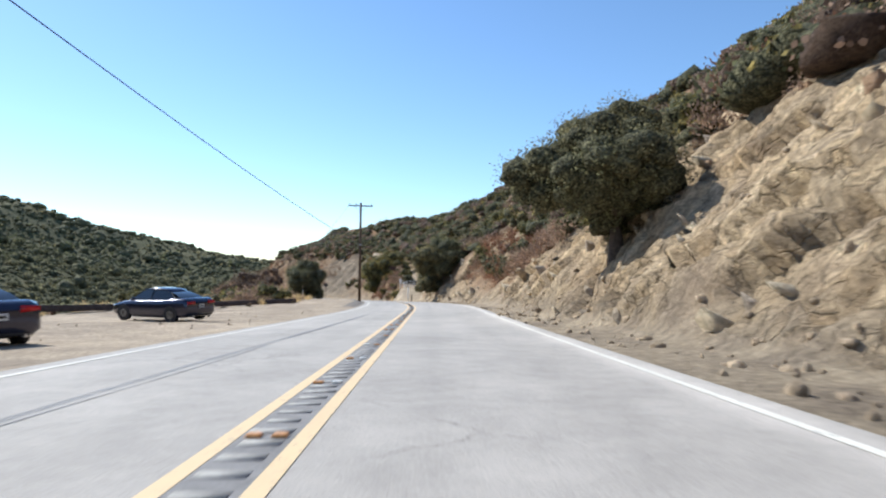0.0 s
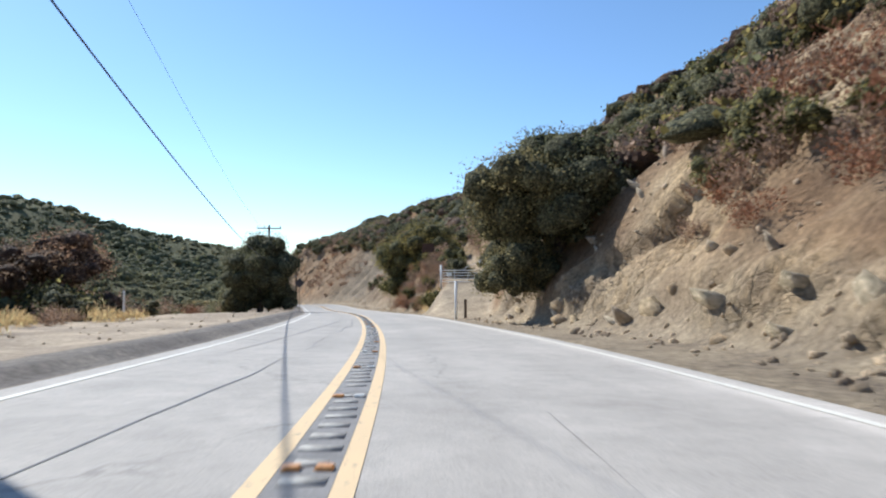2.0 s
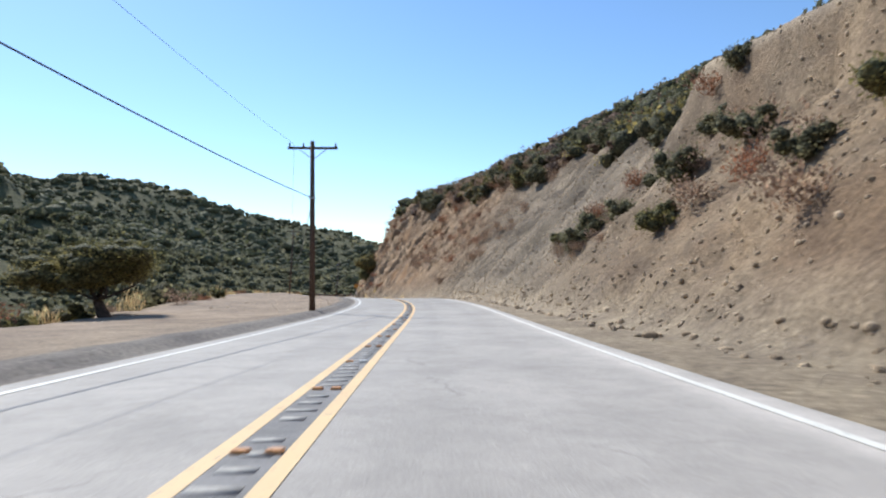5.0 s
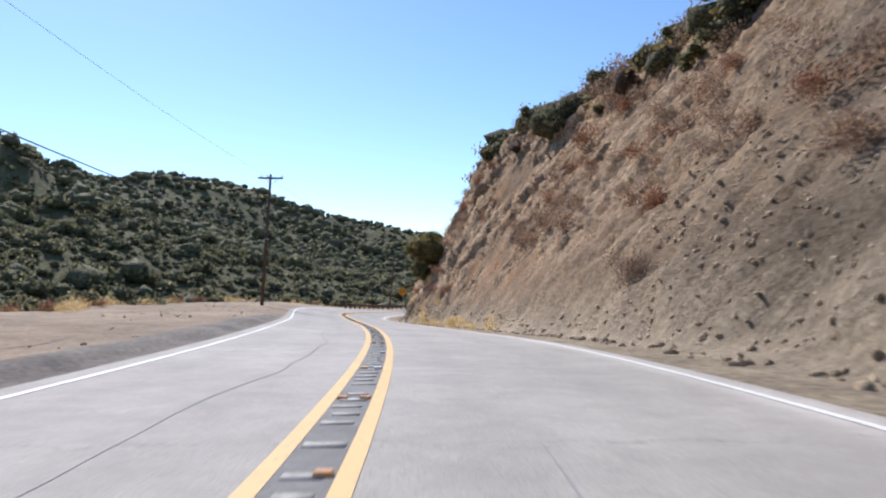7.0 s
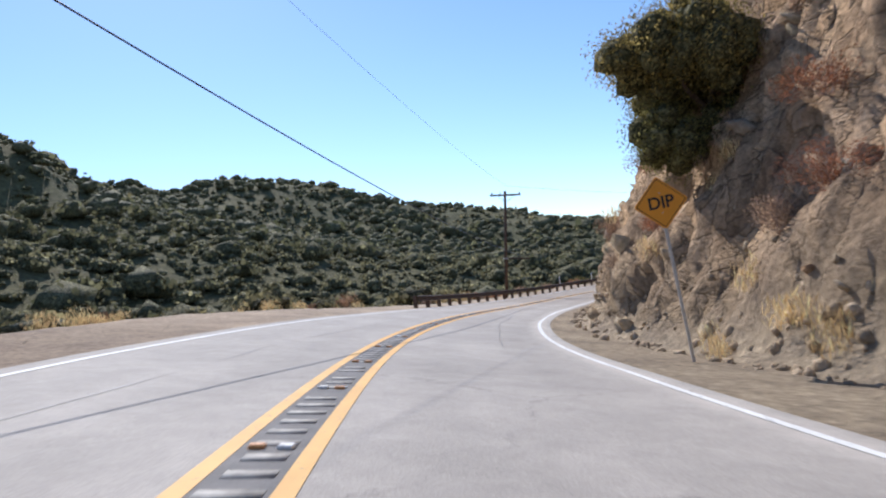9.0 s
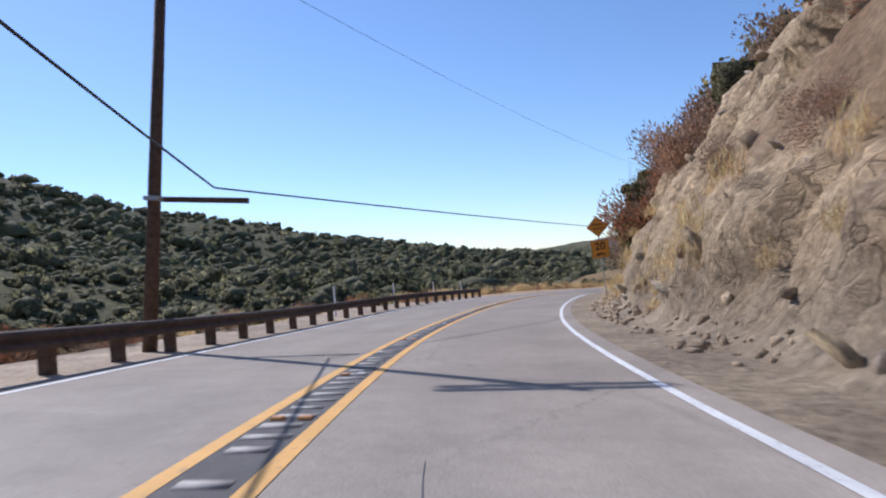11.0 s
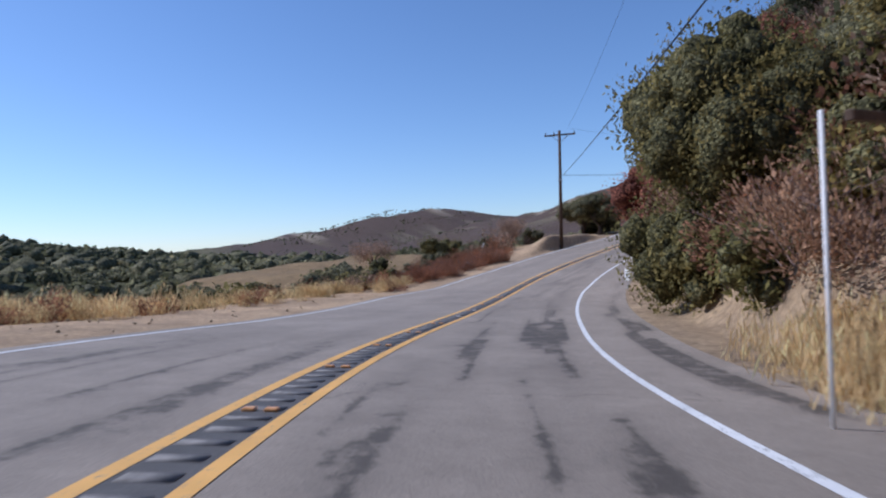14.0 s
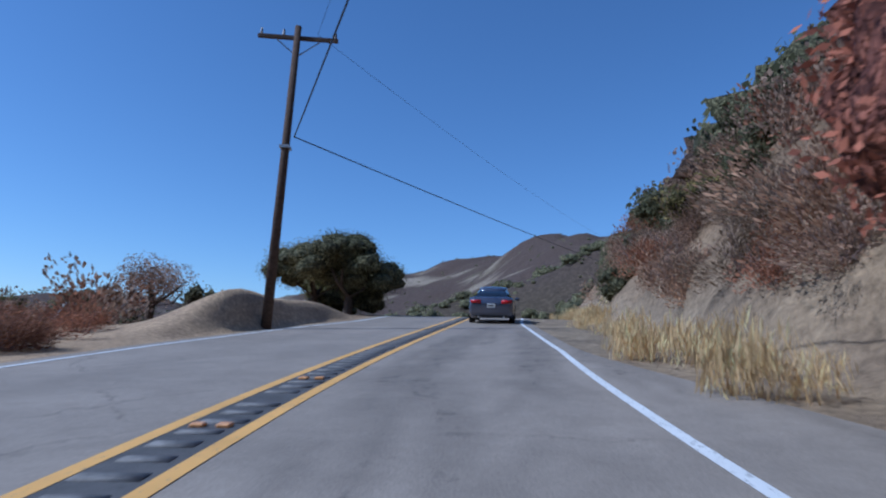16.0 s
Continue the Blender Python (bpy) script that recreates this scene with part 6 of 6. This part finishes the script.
def ring(y, zb, zt, wb, wm, wt):
    """A cross-section of the car's lower body at y along its length, front at +y."""
    h = zt - zb
    half = [(wb, zb), (wm * 0.99, zb + 0.16 * h), (wm, zb + 0.45 * h), (wm * 0.985, zb + 0.72 * h), (wm * 0.95, zb + 0.92 * h), (wt, zt)]
    return [(x, y, z) for x, z in half] + [(-x, y, z) for x, z in half[::-1]]


def sedan(m, paint, label, lit=False):
    e = new("car")
    e.matrix_basis = m
    tagged(e, label, "car")
    rows = [ring(-2.32, 0.42, 0.80, 0.62, 0.74, 0.58), ring(-2.27, 0.30, 0.98, 0.72, 0.86, 0.66), ring(-2.05, 0.22, 1.07, 0.80, 0.90, 0.70), ring(-1.45, 0.20, 1.04, 0.84, 0.92, 0.74), ring(-0.6, 0.18, 0.96, 0.86, 0.925, 0.80),
            ring(0.5, 0.18, 0.93, 0.86, 0.925, 0.80), ring(1.0, 0.19, 0.94, 0.85, 0.92, 0.76), ring(1.6, 0.21, 0.86, 0.82, 0.91, 0.70), ring(2.05, 0.24, 0.76, 0.76, 0.86, 0.62), ring(2.28, 0.30, 0.66, 0.66, 0.76, 0.54), ring(2.36, 0.40, 0.58, 0.56, 0.66, 0.46)]
    part("body", loft(rows, paint, "body"), e)
    roof = [(-1.05, 1.30, 0.50), (-0.75, 1.42, 0.56), (0.0, 1.46, 0.58), (0.42, 1.41, 0.57), (0.62, 1.33, 0.55)]
    rr_ = [[(w, y, z), (w * 0.6, y, z + 0.035), (0, y, z + 0.045), (-w * 0.6, y, z + 0.035), (-w, y, z), (-w * 0.97, y, z - 0.05), (w * 0.97, y, z - 0.05)] for y, z, w in roof]
    part("roof", loft(rr_, paint, "roof"), e)
    base = [(-1.75, 0.70), (1.08, 0.76)]
    quad = lambda name, pts: part(name, mesh_from(name, pts, [tuple(range(len(pts)))], M_GLASS), e)
    for nm, y0, w0, z0, y1, w1, z1 in (("rear_window", -1.78, 0.68, 1.04, -1.05, 0.50, 1.31), ("windscreen", 1.10, 0.72, 0.93, 0.62, 0.55, 1.34)):
        k = []
        for t in np.linspace(0, 1, 6):
            for x in np.linspace(-1, 1, 7):
                k.append((x * (w0 + (w1 - w0) * t), y0 + (y1 - y0) * t + 0.05 * (1 if y0 > 0 else -1) * (1 - x * x), z0 + (z1 - z0) * t + 0.03 * math.sin(math.pi * t)))
        part(nm, mesh_from(nm, k, grid_faces(6, 7), M_GLASS, None, True), e)
    for sgn in (-1, 1):
        for nm, pts in (("rear_side_window", [(-1.60, 0.99, 0.80), (-0.18, 0.955, 0.82), (-0.18, 1.40, 0.585), (-0.72, 1.385, 0.57), (-1.05, 1.30, 0.53)]), ("front_side_window", [(-0.10, 0.955, 0.82), (0.98, 0.95, 0.795), (0.60, 1.32, 0.565), (0.38, 1.385, 0.585), (-0.10, 1.40, 0.59)])):
            quad(nm, [(sgn * w, y, z) for y, z, w in pts])
        pl = [(-1.62, 0.985, 0.792), (-1.1, 1.29, 0.52), (-0.72, 1.385, 0.56), (0.38, 1.385, 0.57), (0.62, 1.32, 0.55), (1.05, 0.94, 0.79)]
        o = [(sgn * (w - 0.012), y, z) for y, z, w in pl]
        part("pillar_panel", mesh_from("pillar_panel", o, [tuple(range(len(o)))], M_TRIM), e)
        t = part("tail_lamp", loft([[(sgn * x, y, z) for x, z in ((0.40, 0.80), (0.80, 0.82), (0.82, 0.93), (0.42, 0.95))] for y in (-2.335, -2.10)], M_BRAKE if lit else M_TAIL, "tail_lamp"), e)
        part("head_lamp", loft([[(sgn * x, y, z) for x, z in ((0.42, 0.58), (0.74, 0.62), (0.76, 0.70), (0.44, 0.66))] for y in (1.95, 2.26)], M_LAMP, "head_lamp"), e)
        mir = part("door_mirror", bm_mesh("door_mirror", box_bm(0.22, 0.12, 0.14, 0.04), paint, True), e)
        mir.location = (sgn * 1.0, 0.72, 0.98)
        hd = part("door_handle", bm_mesh("door_handle", box_bm(0.03, 0.2, 0.03, 0.01), paint), e)
        hd.location = (sgn * 0.93, -0.05, 0.80)
        pi = part("exhaust", bm_mesh("exhaust", rod_bm(0.04, 0.04, 0.12, 10), M_RIM), e)
        pi.matrix_basis = pose(sgn * 0.5, -2.24, 0.27, 90, 0, 0)
        for y in (-1.38, 1.42):
            w = part("wheel", bm_mesh("wheel", rod_bm(0.325, 0.325, 0.21, 26), M_TYRE, False), e)
            w.matrix_basis = pose(sgn * 0.70, y, 0.325, 0, sgn * 90, 0)
            r = new("rim", bm_mesh("rim", rod_bm(0.215, 0.19, 0.02, 16), M_RIM))
            r.parent = w
            r.location = (0, 0, 0.205)
            arch = part("wheel_arch", bm_mesh("wheel_arch", rod_bm(0.375, 0.375, 0.10, 26), M_TRIM), e)
            arch.matrix_basis = pose(sgn * 0.825, y, 0.35, 0, sgn * 90, 0)
    part("rear_bumper", bm_mesh("rear_bumper", box_bm(1.3, 0.06, 0.18, 0.02), M_TRIM), e).location = (0, -2.26, 0.36)
    pn = part("number_plate", bm_mesh("number_plate", box_bm(0.31, 0.015, 0.155, 0.004), M_PLATE), e, "pale number plate")
    pn.location = (0, -2.33, 0.72)
    w = new("writing", bm_mesh("writing", box_bm(0.22, 0.004, 0.06, 0), M_TRIM))
    w.parent = pn
    w.location = (0, -0.009, 0)
    return e


P_NAVY = car_material("navy_paint", (0.018, 0.018, 0.045))
P_GREY = car_material("grey_paint", (0.11, 0.115, 0.15))


sedan(Matrix.Translation((-12.2, 30.0, float(ground_point(0.85, 11.0)[2]) + 0.01)) @ pose(0, 0, 0, 0, -1, 66), P_NAVY, "dark navy saloon car parked on the sandy turnout")
sedan(Matrix.Translation((-11.2, 15.4, float(ground_point(0.45, 9.3)[2]) + 0.01)) @ pose(0, 0, 0, 0, -1, 58), P_NAVY, "dark navy saloon car with white plate on the turnout")
lead = road_frame(17.72, -1.6, 0.0)
sedan(lead, P_GREY, "dark grey saloon car driving up the road")
